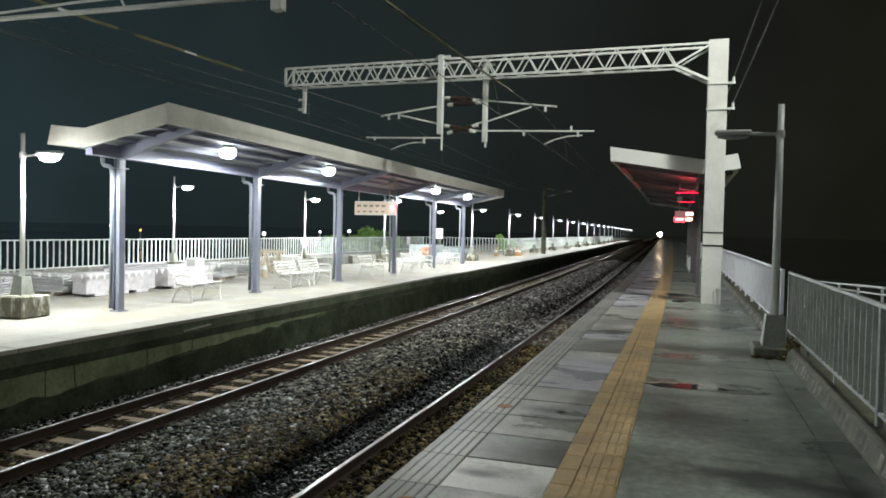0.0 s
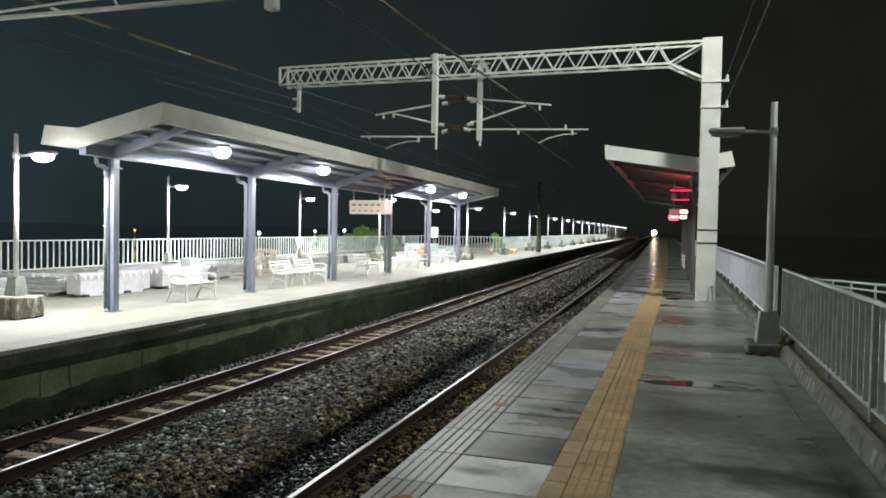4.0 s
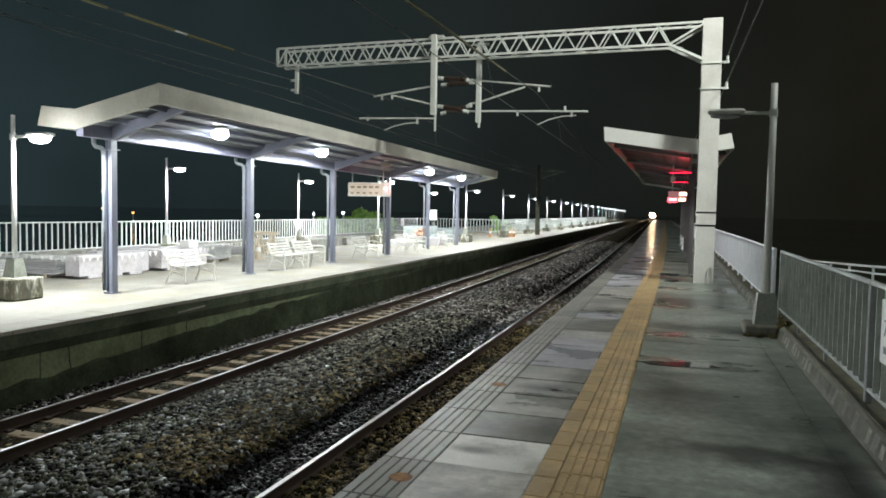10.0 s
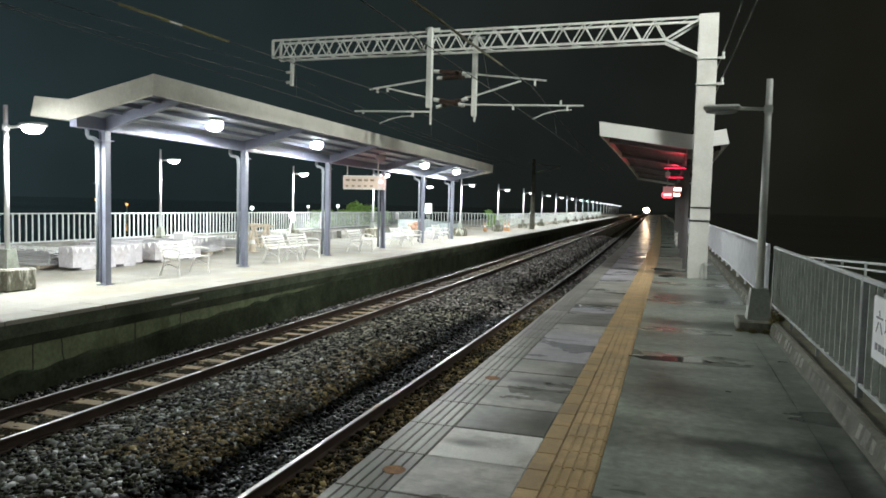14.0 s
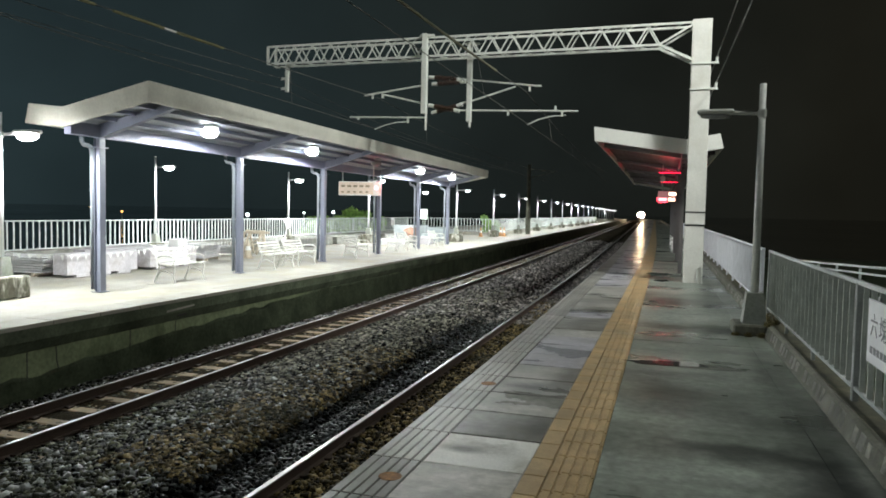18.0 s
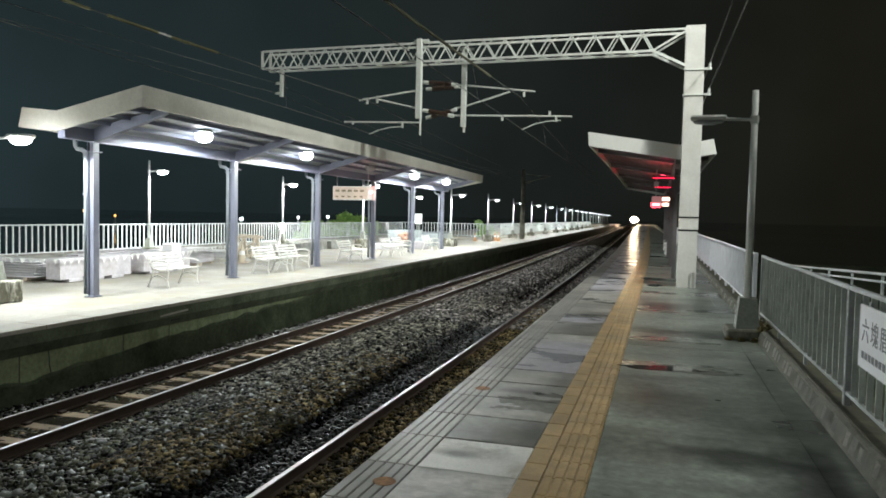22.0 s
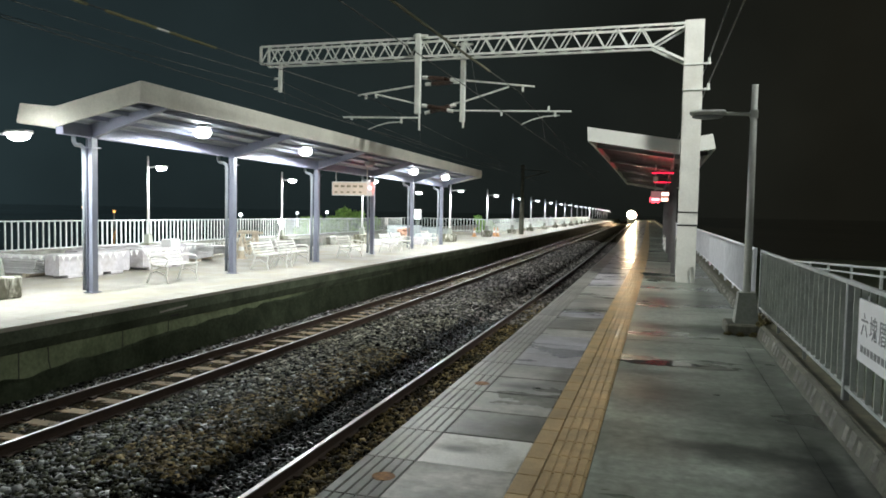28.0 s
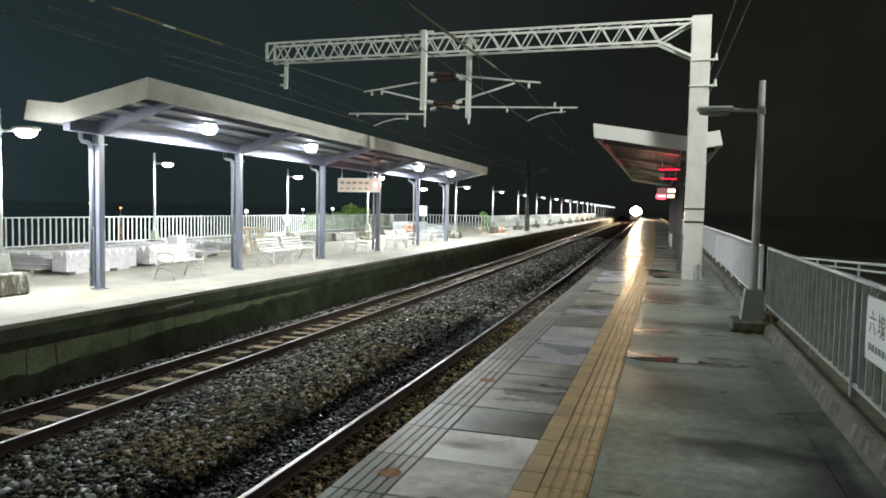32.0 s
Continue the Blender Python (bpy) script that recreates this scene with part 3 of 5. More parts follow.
def track(x_left, x_right, label, head, band=False):
    t = thing("railway_track", label, "railway track", group="railway tracks")
    for x in (x_left, x_right):
        rail = part("rail", sweep(bmesh.new(), [(x + a, RAIL_Z + b) for a, b in WEB], LINE), M["rail_web"], t, "rusty steel rail")
        part("rail_head", sweep(bmesh.new(), [(x + a, RAIL_Z + b) for a, b in HEAD], LINE), head, rail, "worn running surface of the rail")
        if band:
            part("running_band", sweep(bmesh.new(), [(x + a, RAIL_Z + b) for a, b in BAND], LINE), M["rail_band"], rail, "thin bright band worn along the rail")
    mid = (x_left + x_right) / 2
    me = finish(B(-1.0, 1.0, -0.12, 0.12, -0.17, 0.0, bevel=0.02), M["sleeper"], "sleeper")
    clip = finish(B(-0.05, 0.05, -0.06, 0.06, 0.0, 0.035, bevel=0.01), M["rail_web"], "rail_clip")
    y = -8.0 + 0.27
    while y < 75:
        s = part("sleeper", me, None, t, m=on_line(mid, y, RAIL_Z - 0.153))
        if 4 < y < 20:
            for x in (x_left - mid, x_right - mid):
                for k in (-0.1, 0.1):
                    part("rail_clip", clip, None, s, m=pose(x + k, 0, 0))
        y += 0.62
    return t


track(-8.627, -7.552, "ballasted railway track with rusty rails and concrete sleepers", M["rail_dull"], True)
track(-3.948, -2.873, "ballasted railway track with one rail hidden below the platform edge", M["rail_head"])

# far platform, across the tracks
L_EDGE = -9.46
plat = thing("platform_1", "pale concrete platform under bright lamps, across the tracks", "platform", kind="structure")
part("platform_body", sweep(bmesh.new(), [(L_EDGE - 0.62, -0.012), (L_EDGE - 0.62, -0.16), (L_EDGE - 0.14, -0.16), (L_EDGE - 0.14, -1.8), (-25.0, -1.8), (-25.0, -0.012)], steps(-14, 55, 2.3) + steps(55, 330, 9)[1:]), M["platform_pale"], plat)
part("platform_wall", sweep(bmesh.new(), [(L_EDGE - 0.11, -0.33), (L_EDGE - 0.11, -1.0), (L_EDGE - 0.145, -1.0), (L_EDGE - 0.145, -0.33)], steps(-14, 55, 2.3) + steps(55, 330, 9)[1:]), M["platform_wall"], plat, "mossy green concrete wall of the platform")
# darker strip along the wall's foot; its top climbs from y 8.5 to 18.5
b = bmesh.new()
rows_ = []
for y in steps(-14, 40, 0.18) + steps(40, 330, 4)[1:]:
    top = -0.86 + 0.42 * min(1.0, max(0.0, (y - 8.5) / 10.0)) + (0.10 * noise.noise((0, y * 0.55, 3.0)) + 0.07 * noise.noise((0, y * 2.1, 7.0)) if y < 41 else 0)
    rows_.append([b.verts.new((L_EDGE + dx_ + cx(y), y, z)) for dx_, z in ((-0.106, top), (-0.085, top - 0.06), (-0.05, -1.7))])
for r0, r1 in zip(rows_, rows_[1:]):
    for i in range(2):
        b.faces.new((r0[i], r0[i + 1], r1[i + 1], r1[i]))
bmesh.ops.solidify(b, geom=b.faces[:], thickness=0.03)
part("wall_foot", b, M["wall_foot"], plat, "darker foot of the platform wall, rising further along")
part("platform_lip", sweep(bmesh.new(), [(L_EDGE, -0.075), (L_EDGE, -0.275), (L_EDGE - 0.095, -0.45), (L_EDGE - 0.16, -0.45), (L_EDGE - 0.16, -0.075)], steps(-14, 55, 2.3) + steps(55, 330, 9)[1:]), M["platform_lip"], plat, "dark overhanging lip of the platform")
cop = finish(B(-0.6, 0.012, -0.495, 0.495, -0.072, 0.0, bevel=0.006), M["coping"], "coping_stone")
y = -13.5
while y < 70:
    part("coping_stone", cop, None, plat, m=on_line(L_EDGE, y))
    y += 1.0
part("coping_stone", sweep(bmesh.new(), [(L_EDGE + 0.012, 0), (L_EDGE - 0.6, 0), (L_EDGE - 0.6, -0.07), (L_EDGE + 0.012, -0.07)], steps(70, 330, 9)), M["coping"], plat)
# wall joints of the far platform
j = finish(B(0, 0.010, -0.008, 0.008, -1.65, -0.35), M["groove"], "wall_joint")
for y in (-3.1, 1.4, 8.59, 10.86, 16.2, 20.9, 26.0, 31.1, 36.0, 41.0, 46.0, 51.0):
    part("wall_joint", j, None, plat, m=on_line(L_EDGE - 0.115, y))
for y, top, lean in ((9.15, -0.46, 0.05), (12.19, -0.42, -0.10), (18.4, -0.45, 0.12)):
    q = [(0.006, 0.0, top), (0.006, lean * 0.3, top - 0.12), (0.006, lean * 0.2, top - 0.22), (0.006, lean, top - 0.37)]
    part("wall_crack", tube(bmesh.new(), q, 0.009, 5), M["groove"], plat, "dark crack in the wall", m=on_line(L_EDGE - 0.115, y))
# broken place in the lip
part("lip_scar", B(0.0, 0.008, -0.45, 0.42, -0.225, -0.185, bevel=0.003), M["platform_pale"], plat, "pale chipped scar along the lip", m=pose(L_EDGE + cx(12.2), 12.2, 0, 2.5, 0, 0))
# solid dark box put in for the shade inside the hole
part("lip_hole", B(-0.1, -0.026, -0.14, 0.12, -0.37, -0.325, bevel=0.003), M["groove"], plat, "dark box standing for the shade in a broken hole of the lip", m=on_line(L_EDGE, 12.29))

# near platform, where the camera stands
EDGE = -2.10
plat2 = thing("platform_2", "wet grey concrete platform with a yellow tactile strip", "platform", kind="structure")
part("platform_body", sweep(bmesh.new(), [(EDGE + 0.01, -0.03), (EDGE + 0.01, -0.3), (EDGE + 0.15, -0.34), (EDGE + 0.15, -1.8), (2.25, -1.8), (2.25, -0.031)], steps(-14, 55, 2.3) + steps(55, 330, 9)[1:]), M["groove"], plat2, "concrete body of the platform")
TILE, S0 = 0.371, 5.73
T0, T1, SPLIT = -0.925, -0.433, -0.765
edge_me = bmesh.new()
x = EDGE
for i in range(5):
    wd = 0.068
    box(edge_me, x, x + wd, -TILE + 0.007, TILE - 0.007, -0.03, 0.0, bevel=0.003)
    x += wd + 0.012
box(edge_me, EDGE + 0.004, x - 0.012, -TILE + 0.009, TILE - 0.009, -0.028, -0.016)
edge_me = finish(edge_me, M["edge_tile"], "edge_tile")
EDGE_IN = x


def slab_mesh(y, material):
    """A slab between the edge tiles, which follow the track, and the straighter tactile strip."""
    b = B(EDGE_IN + 0.002, T0 - 0.006, -TILE + 0.009, TILE - 0.009, -0.03, 0.0, bevel=0.005)
    mid = (EDGE_IN + T0) / 2
    for v in b.verts:
        v.co.x += cx(y + v.co.y) if v.co.x < mid else cs(y + v.co.y)
    return finish(b, material, "slab")


flat_me = finish(B(T0, SPLIT - 0.0015, -TILE / 2 + 0.006, TILE / 2 - 0.006, -0.03, 0.002, bevel=0.003), M["tactile"], "tactile_tile")
ribbed = B(SPLIT + 0.0015, T1, -TILE / 2 + 0.006, TILE / 2 - 0.006, -0.03, -0.010, bevel=0.003)
for i in range(4):
    c = SPLIT + 0.048 + i * 0.078
    box(ribbed, c - 0.029, c + 0.029, -TILE / 2 + 0.005, TILE / 2 - 0.005, -0.011, 0.004, bevel=0.004)
ribbed = finish(ribbed, M["tactile"], "ribbed_tactile_tile")
n0 = -10
rg = random.Random(14)
for i in range(n0, 66):
    y = S0 + TILE + 2 * TILE * i
    part("edge_tile", edge_me, None, plat2, m=on_line(0, y))
    part("slab", slab_mesh(y, M["slab_pale"] if i == -1 else M["slab_lilac"] if i in (4, 5, 6, 10) or i > 17 else M["slab"]), None, plat2, m=pose(0, y, 0, rg.uniform(-0.35, 0.35), rg.uniform(-0.12, 0.12), 0))
for i in range(2 * n0, 130):
    y = S0 + TILE * i + TILE / 2
    part("tactile_tile", flat_me, None, plat2, m=on_strip(0, y))
    part("ribbed_tactile_tile", ribbed, None, plat2, m=on_strip(0, y + 0.12))
far = steps(S0 + TILE * 131, 330, 6)
behind = steps(-14, S0 + 2 * TILE * n0 - 0.01, 1.5)
STRIP = [(T0, 0.002), (T0, -0.03), (T1, -0.03), (T1, 0.002)]
part("slab", sweep(bmesh.new(), [(EDGE, 0), (EDGE, -0.03), (T0 - 0.006, -0.03), (T0 - 0.006, 0)], behind), M["slab"], plat2)
part("tactile_strip", sweep(bmesh.new(), STRIP, steps(-14, S0 + 2 * TILE * n0 - 0.004, 1.5), line=cs), M["tactile"], plat2)
part("tactile_strip", sweep(bmesh.new(), [(SPLIT + 0.003, 0.002), (SPLIT + 0.003, -0.03), (T1, -0.03), (T1, 0.002)], [S0 + 2 * TILE * n0, S0 + 2 * TILE * n0 + 0.116], line=cs), M["tactile"], plat2)
b = bmesh.new()
rows_ = [[b.verts.new(c) for c in ((EDGE + cx(y), y, 0), (EDGE + cx(y), y, -0.03), (T0 - 0.006 + cs(y), y, -0.03), (T0 - 0.006 + cs(y), y, 0))] for y in far]
for r0, r1 in zip(rows_, rows_[1:]):
    for i in range(4):
        b.faces.new((r0[i], r0[(i + 1) % 4], r1[(i + 1) % 4], r1[i]))
part("slab", b, M["slab_lilac"], plat2)
part("tactile_strip", sweep(bmesh.new(), STRIP, far, line=cs), M["tactile"], plat2)
joints = [-14, -8.0, -0.3, 11.10, 14.97, 22.0, 27.5, 33, 38.5, 44, 49.5, 55] + steps(55, 330, 9)[1:]
for a, b in zip(joints, joints[1:]):
    for x0, x1 in ((T1 + 0.008, 1.241), (1.246, 1.6)):
        part("screed_slab", sweep(bmesh.new(), [(x0, 0), (x0, -0.03), (x1, -0.03), (x1, 0)], steps(a + 0.014, b - 0.014, 2.0), line=cs), M["screed"], plat2)

# kerb under the fence
kerb = thing("kerb", "low stained concrete kerb along the back of the platform", "kerb", kind="structure")
part("kerb_body", sweep(bmesh.new(), [(1.535, 0.0), (1.585, 0.17), (1.62, 0.19), (2.02, 0.19), (2.06, 0.0), (2.06, -1.8), (1.61, -1.8), (1.61, 0)], steps(-14, 55, 2.3) + steps(55, 330, 9)[1:], line=cs), M["kerb"], kerb)
part("kerb_top", sweep(bmesh.new(), [(1.645, 0.186), (1.65, 0.196), (1.98, 0.196), (1.985, 0.186)], steps(-14, 55, 2.3), line=cs), M["kerb_top"], kerb, "mossy dirt on top of the kerb")
rng = random.Random(5)
y = 3.0
while y < 30:
    for k in range(rng.choice((1, 2, 3, 3))):
        wdt = rng.uniform(0.055, 0.085)
        h0, h = rng.uniform(0.03, 0.07), rng.uniform(0.15, 0.175)
        slope = 0.05 / 0.17
        bmk = bmesh.new()
        vs = [bmk.verts.new(c) for c in ((h0 * slope, -wdt, h0), (h0 * slope, wdt * rng.uniform(0.6, 1), h0 - 0.01), (h * slope, wdt, h), (h * slope, -wdt * rng.uniform(0.7, 1), h))]
        bmk.faces.new(vs)
        bmesh.ops.solidify(bmk, geom=bmk.faces[:], thickness=0.012)
        part("mortar_patch", bmk, M["kerb_patch"], kerb, m=on_strip(1.532, y, 0.0))
        y += 0.21
    y += rng.uniform(0.05, 0.32)

# covers and standing water on the platform
for y in (4.61, 7.54):
    ob = part("drain_cover", lathe(bmesh.new(), [(0.085, 0.0), (0.084, 0.0015), (0.072, 0.0022), (0.068, 0.0012), (0.0005, 0.0012)], 22), M["cover"], None)
    tagged(ob, "round rusty metal cover set in the platform edge", "drain cover", "drain covers").matrix_basis = pose(-1.815, y, 0.001)


def puddle(x, y, rx, ry, seed, damp=False):
    b = bmesh.new()
    ring = []
    for i in range(40):
        a = 2 * math.pi * i / 40
        k = 0.75 + 0.35 * noise.noise((math.cos(a) * 1.5, math.sin(a) * 1.5, seed * 3.7)) + 0.22 * noise.noise((math.cos(a) * 4.5, math.sin(a) * 4.5, seed * 1.9))
        ring.append(b.verts.new((rx * k * math.cos(a), ry * k * math.copysign(abs(math.sin(a)) ** 1.7, math.sin(a)), 0)))
    lower = [b.verts.new((v.co.x * 1.01, v.co.y * 1.01, -0.006)) for v in ring]
    mid = b.verts.new((0, 0, 0.001))
    for i in range(40):
        b.faces.new((mid, ring[i], ring[(i + 1) % 40]))
        b.faces.new((ring[i], lower[i], lower[(i + 1) % 40], ring[(i + 1) % 40]))
    ob = part("puddle", b, M["damp"] if damp else M["water"])
    ob.matrix_basis = pose(x, y, 0.003 if damp else 0.006)
    tagged(ob, "dark damp patch drying on the platform" if damp else "shallow still puddle on the wet platform", "damp patch" if damp else "puddle", "puddles")
    if damp:
        ob.name = "damp_patch"


puddle(0.40, 9.40, 0.75, 0.17, 5, True)
puddle(0.05, 9.43, 0.66, 0.24, 1)
puddle(-0.1, 21.5, 0.35, 0.4, 6)
puddle(-0.2, 24.0, 0.5, 0.8, 3)

# ---- platform canopies ----
def canopy(name, label, xv, xt, xb, zv, zt, zb, fh, y0, y1, cols, fascia, column, pipe_side, soffit, rafter, pipe, half=0.08, line=cx):
    """A butterfly roof on one row of columns. xv, xt, xb: valley, track-side tip and back tip; z: undersides there."""
    c = thing(name, label, "platform canopy", group="platform canopies")
    ys = steps(y0, y1, 1.6)
    s = 1 if xt > xv else -1
    deep = 0.16 if pipe is not None else -0.03
    # fascia boards: along the track, along the back, and across both ends
    part("fascia", sweep(bmesh.new(), [(xt, zt), (xt + 0.03 * s, zt + fh), (xt - 0.03 * s, zt + fh), (xt - 0.06 * s, zt)], ys, line=line), fascia, c, "long fascia board on the track side")
    part("fascia", sweep(bmesh.new(), [(xb, zb), (xb + 0.10 * s, zb + fh), (xb + 0.16 * s, zb + fh), (xb + 0.06 * s, zb)], ys, line=line), fascia, c, "long fascia board on the back")
    for y, d in ((y0, 1), (y1, -1)):
        for (xa, za), (xc_, zc_) in (((xv, zv), (xt, zt)), ((xv, zv), (xb, zb))):
            lean = 0.10 * s if xc_ == xb else 0.02 * s
            b = bmesh.new()
            lo, hi = [], []
            for x, z, k in ((xa, za, 0), (xc_, zc_, lean)):
                lo.append((x + line(y), z))
                hi.append((x + k + line(y), z + fh))
            front = [b.verts.new((p[0], y - 0.012 * d, p[1])) for p in (lo[0], lo[1], hi[1], hi[0])]
            back = [b.verts.new((p[0], y + 0.05 * d, p[1])) for p in (lo[0], lo[1], hi[1], hi[0])]
            b.faces.new(front)
            b.faces.new(back[::-1])
            for i in range(4):
                b.faces.new((front[i], back[i], back[(i + 1) % 4], front[(i + 1) % 4]))
            part("end_fascia", b, fascia, c)
    # soffit sheets with ribs, and the roof sheet above
    for (x_a, z_a), (x_b, z_b) in (((xv, zv), (xt - 0.07 * s, zt)), ((xv, zv), (xb + 0.07 * s, zb))):
        up = 0.17
        n = max(4, round(abs(x_b - x_a) / 0.12))
        prof, top = [], []
        for i in range(n + 1):
            f = i / n
            prof.append((x_a + (x_b - x_a) * f, z_a + (z_b - z_a) * f + up + (0.018 if i % 2 else 0.0)))
            top.append((x_a + (x_b - x_a) * f, z_a + (z_b - z_a) * f + fh - 0.07))
        part("soffit_sheet", sweep(bmesh.new(), prof + [(top[-1][0], top[-1][1] - 0.05), (top[0][0], top[0][1] - 0.05)], ys, line=line), soffit, c, "ribbed metal sheet under the roof")
        part("roof_sheet", sweep(bmesh.new(), top + [(top[-1][0], top[-1][1] - 0.04), (top[0][0], top[0][1] - 0.04)], ys, line=line), M["roof_top"], c, "dark roof sheet")
        for f in () if pipe is None else (0.25, 0.5, 0.75) if abs(x_b - x_a) > 1.5 else (0.55,):
            x, z = x_a + (x_b - x_a) * f, z_a + (z_b - z_a) * f + up - 0.004
            part("purlin", sweep(bmesh.new(), [(x - 0.035, z), (x - 0.035, z - 0.085), (x + 0.035, z - 0.085), (x + 0.035, z)], ys[:-1], line=line), rafter, c)
    part("valley_beam", sweep(bmesh.new(), [(xv - 0.09, zv + 0.12), (xv - 0.09, zv - 0.13), (xv + 0.09, zv - 0.13), (xv + 0.09, zv + 0.12)], [y0 + 0.1] + ys[1:-1] + [y1 - 0.1], line=line), rafter, c, "steel beam along the tops of the columns")
    for y in cols:
        for (x_b, z_b) in ((xt - 0.1 * s, zt), (xb + 0.1 * s, zb)):
            b = bmesh.new()
            q = [b.verts.new((x + line(y), y + k, z)) for k in (-0.07, 0.07) for x, z in ((xv, zv - deep), (x_b, z_b - 0.0), (x_b, z_b + 0.12), (xv, zv + 0.14))]
            b.faces.new(q[:4])
            b.faces.new(q[4:][::-1])
            for i in range(4):
                b.faces.new((q[i], q[4 + i], q[4 + (i + 1) % 4], q[(i + 1) % 4]))
            part("rafter", b, rafter, c, "tapered steel rafter")
        h = zv - 0.13
        a, e, w = half, half * 0.85, half * 0.3
        section = [(-a, -a), (a, -a), (a, -e), (w, -e), (w, e), (a, e), (a, a), (-a, a), (-a, e), (-w, e), (-w, -e), (-a, -e)]
        if pipe is not None:
            section = [(-v, u) for u, v in section]
        b = upright(bmesh.new(), section, 0, h)
        col = part("column", b, column, c, "steel column of the canopy", m=on_strip(xv, y) if line is cs else on_line(xv, y))
        part("base_plate", B(-0.13, 0.13, -0.13, 0.13, 0, 0.02, bevel=0.005), column, col)
        part("column_cap", B(-0.13, 0.13, -0.13, 0.13, h - 0.22, h - 0.2, bevel=0.003), column, col)
        if pipe is None:
            continue
        b = bmesh.new()
        px = pipe_side * 0.20
        tube(b, [(px, 0, 0.05), (px, 0, h - 0.30), (px + 0.03 * pipe_side, 0, h - 0.2), (px + 0.10 * pipe_side, 0, h - 0.16), (px + 0.22 * pipe_side, 0, h - 0.14), (px + 0.27 * pipe_side, 0, h - 0.08), (px + 0.28 * pipe_side, 0, h + 0.10)], 0.047, 10)
        part("drain_pipe", b, pipe, col, "pale rainwater pipe beside the column", smooth=True)
        for z in (0.4, 1.3, 2.2, 3.0):
            part("pipe_clip", B(min(px, 0) - 0.07 * (pipe_side < 0), max(px, 0) + 0.07 * (pipe_side > 0), -0.02, 0.02, z, z + 0.03), column, col)
    return c


L_COLS = [12.35 + 5.3 * i for i in range(6)]
canopy("platform_canopy", "blue-grey steel platform canopy with a cream fascia, lit from below", -11.66, -9.6, -12.66, 3.46, 3.9, 3.55, 0.40, 11.4, 40.0, L_COLS, M["fascia"], M["column"], -1, M["soffit"], M["rafter"], M["pipe"])
R_COLS = [24.45 + 6.55 * i for i in range(5)]
canopy("platform_canopy", "unlit dark platform canopy with a white fascia on the near platform", 0.455, -2.195, 1.505, 3.73, 4.15, 3.89, 0.43, 22.2, 54.0, R_COLS, M["fascia_white"], M["unlit_rafter"], 1, M["unlit_soffit"], M["unlit_rafter"], None, 0.06, cs)


# lamps under the far canopy
def canopy_lamp(x, y, z, lit):
    t = thing("ceiling_lamp", "round white lamp glowing under the canopy" if lit else "round lamp under the canopy, switched off", "ceiling lamp", on_line(x, y, z), "canopy lamps")
    part("lamp_housing", lathe(bmesh.new(), [(0.15, 0.05), (0.20, 0.035), (0.215, 0.0), (0.20, -0.02)], 18), M["fence_white"], t, smooth=True)
    part("lamp_diffuser", lathe(bmesh.new(), [(0.18, -0.022), (0.20, -0.07), (0.205, -0.13), (0.185, -0.19), (0.135, -0.235), (0.07, -0.258), (0.01, -0.265)], 18), M["lamp_glow"] if lit else M["lamp_off"], t, "glowing lamp diffuser" if lit else "", smooth=True)
    if lit:
        lamp_light("canopy_light", on_line(x, y, z - 0.33), CANOPY_W, COOL)


for i in range(5):
    canopy_lamp(-10.64, 14.8 + 5.3 * i, 3.83, i != 2)


# ---- lamp posts ----
def lamp_post(x, y, side, lit, base=0.18, watts=0.0, white=True, top=4.03, arm_z=3.56, far=False, turn=0.0, slab=None, bulb="SPOT"):
    """A lamp post on a block. side: +1 when the arm points to +x."""
    label = ("white lamp post with a glowing head" if lit else "grey lamp post with its lamp switched off") + (" on a concrete block" if base else " at the fence")
    t = thing("lamp_post", label, "lamp post", pose(x, y, 0, 0, 0, turn), "platform lamp posts")
    paint = M["post_white"] if white else M["post_paint"]
    w = 0.36 if base > 0.3 else 0.28
    part("base_block", B(*(slab or (-w, w, -w, w)), 0, base, bevel=0.03), M["block"] if base > 0.3 else M["kerb"], t, "worn concrete block under the post")
    wide = base < 0.2
    part("pedestal", frustum(bmesh.new(), 0.36 if wide else 0.30, 0.26 if wide else 0.21, base, base + (0.5 if wide else 0.38)), M["pedestal"], t, "tapered steel pedestal")
    part("pole", rod(bmesh.new(), (0, 0, base + 0.36), (0, 0, top), 0.062 if wide else 0.05, 12, 0.05 if wide else 0.042), paint, t, smooth=True)
    part("arm", rod(bmesh.new(), (side * 0.03, 0, arm_z), (side * 0.5, 0, arm_z + 0.02), 0.028, 8), paint, t)
    part("collar", rod(bmesh.new(), (0, 0, arm_z - 0.06), (0, 0, arm_z + 0.06), 0.066, 12), paint, t)
    head = bmesh.new()
    box(head, 0.42, 0.98, -0.12, 0.12, arm_z + 0.0, arm_z + 0.075, bevel=0.03)
    if side < 0:
        bmesh.ops.rotate(head, verts=head.verts, matrix=Matrix.Rotation(math.pi, 3, "Z"))
    head = part("lamp_head", head, paint, t)
    lens = bmesh.new()
    bmesh.ops.create_uvsphere(lens, u_segments=14, v_segments=8, radius=1.0)
    bmesh.ops.scale(lens, verts=lens.verts, vec=((0.17, 0.12, 0.09) if far else (0.25, 0.13, 0.105)) if lit else (0.25, 0.09, 0.045))
    bmesh.ops.translate(lens, verts=lens.verts, vec=(side * 0.70, 0, arm_z - 0.03))
    part("lamp_lens", lens, (M["far_glow"] if far else M["post_glow"]) if lit else M["lamp_off"], head, "glowing lens" if lit else "dark lens", smooth=True)
    if lit and watts:
        lamp_light("post_light", pose(x + side * 0.7, y, arm_z - 0.17), watts, COOL, kind=bulb)
    return t


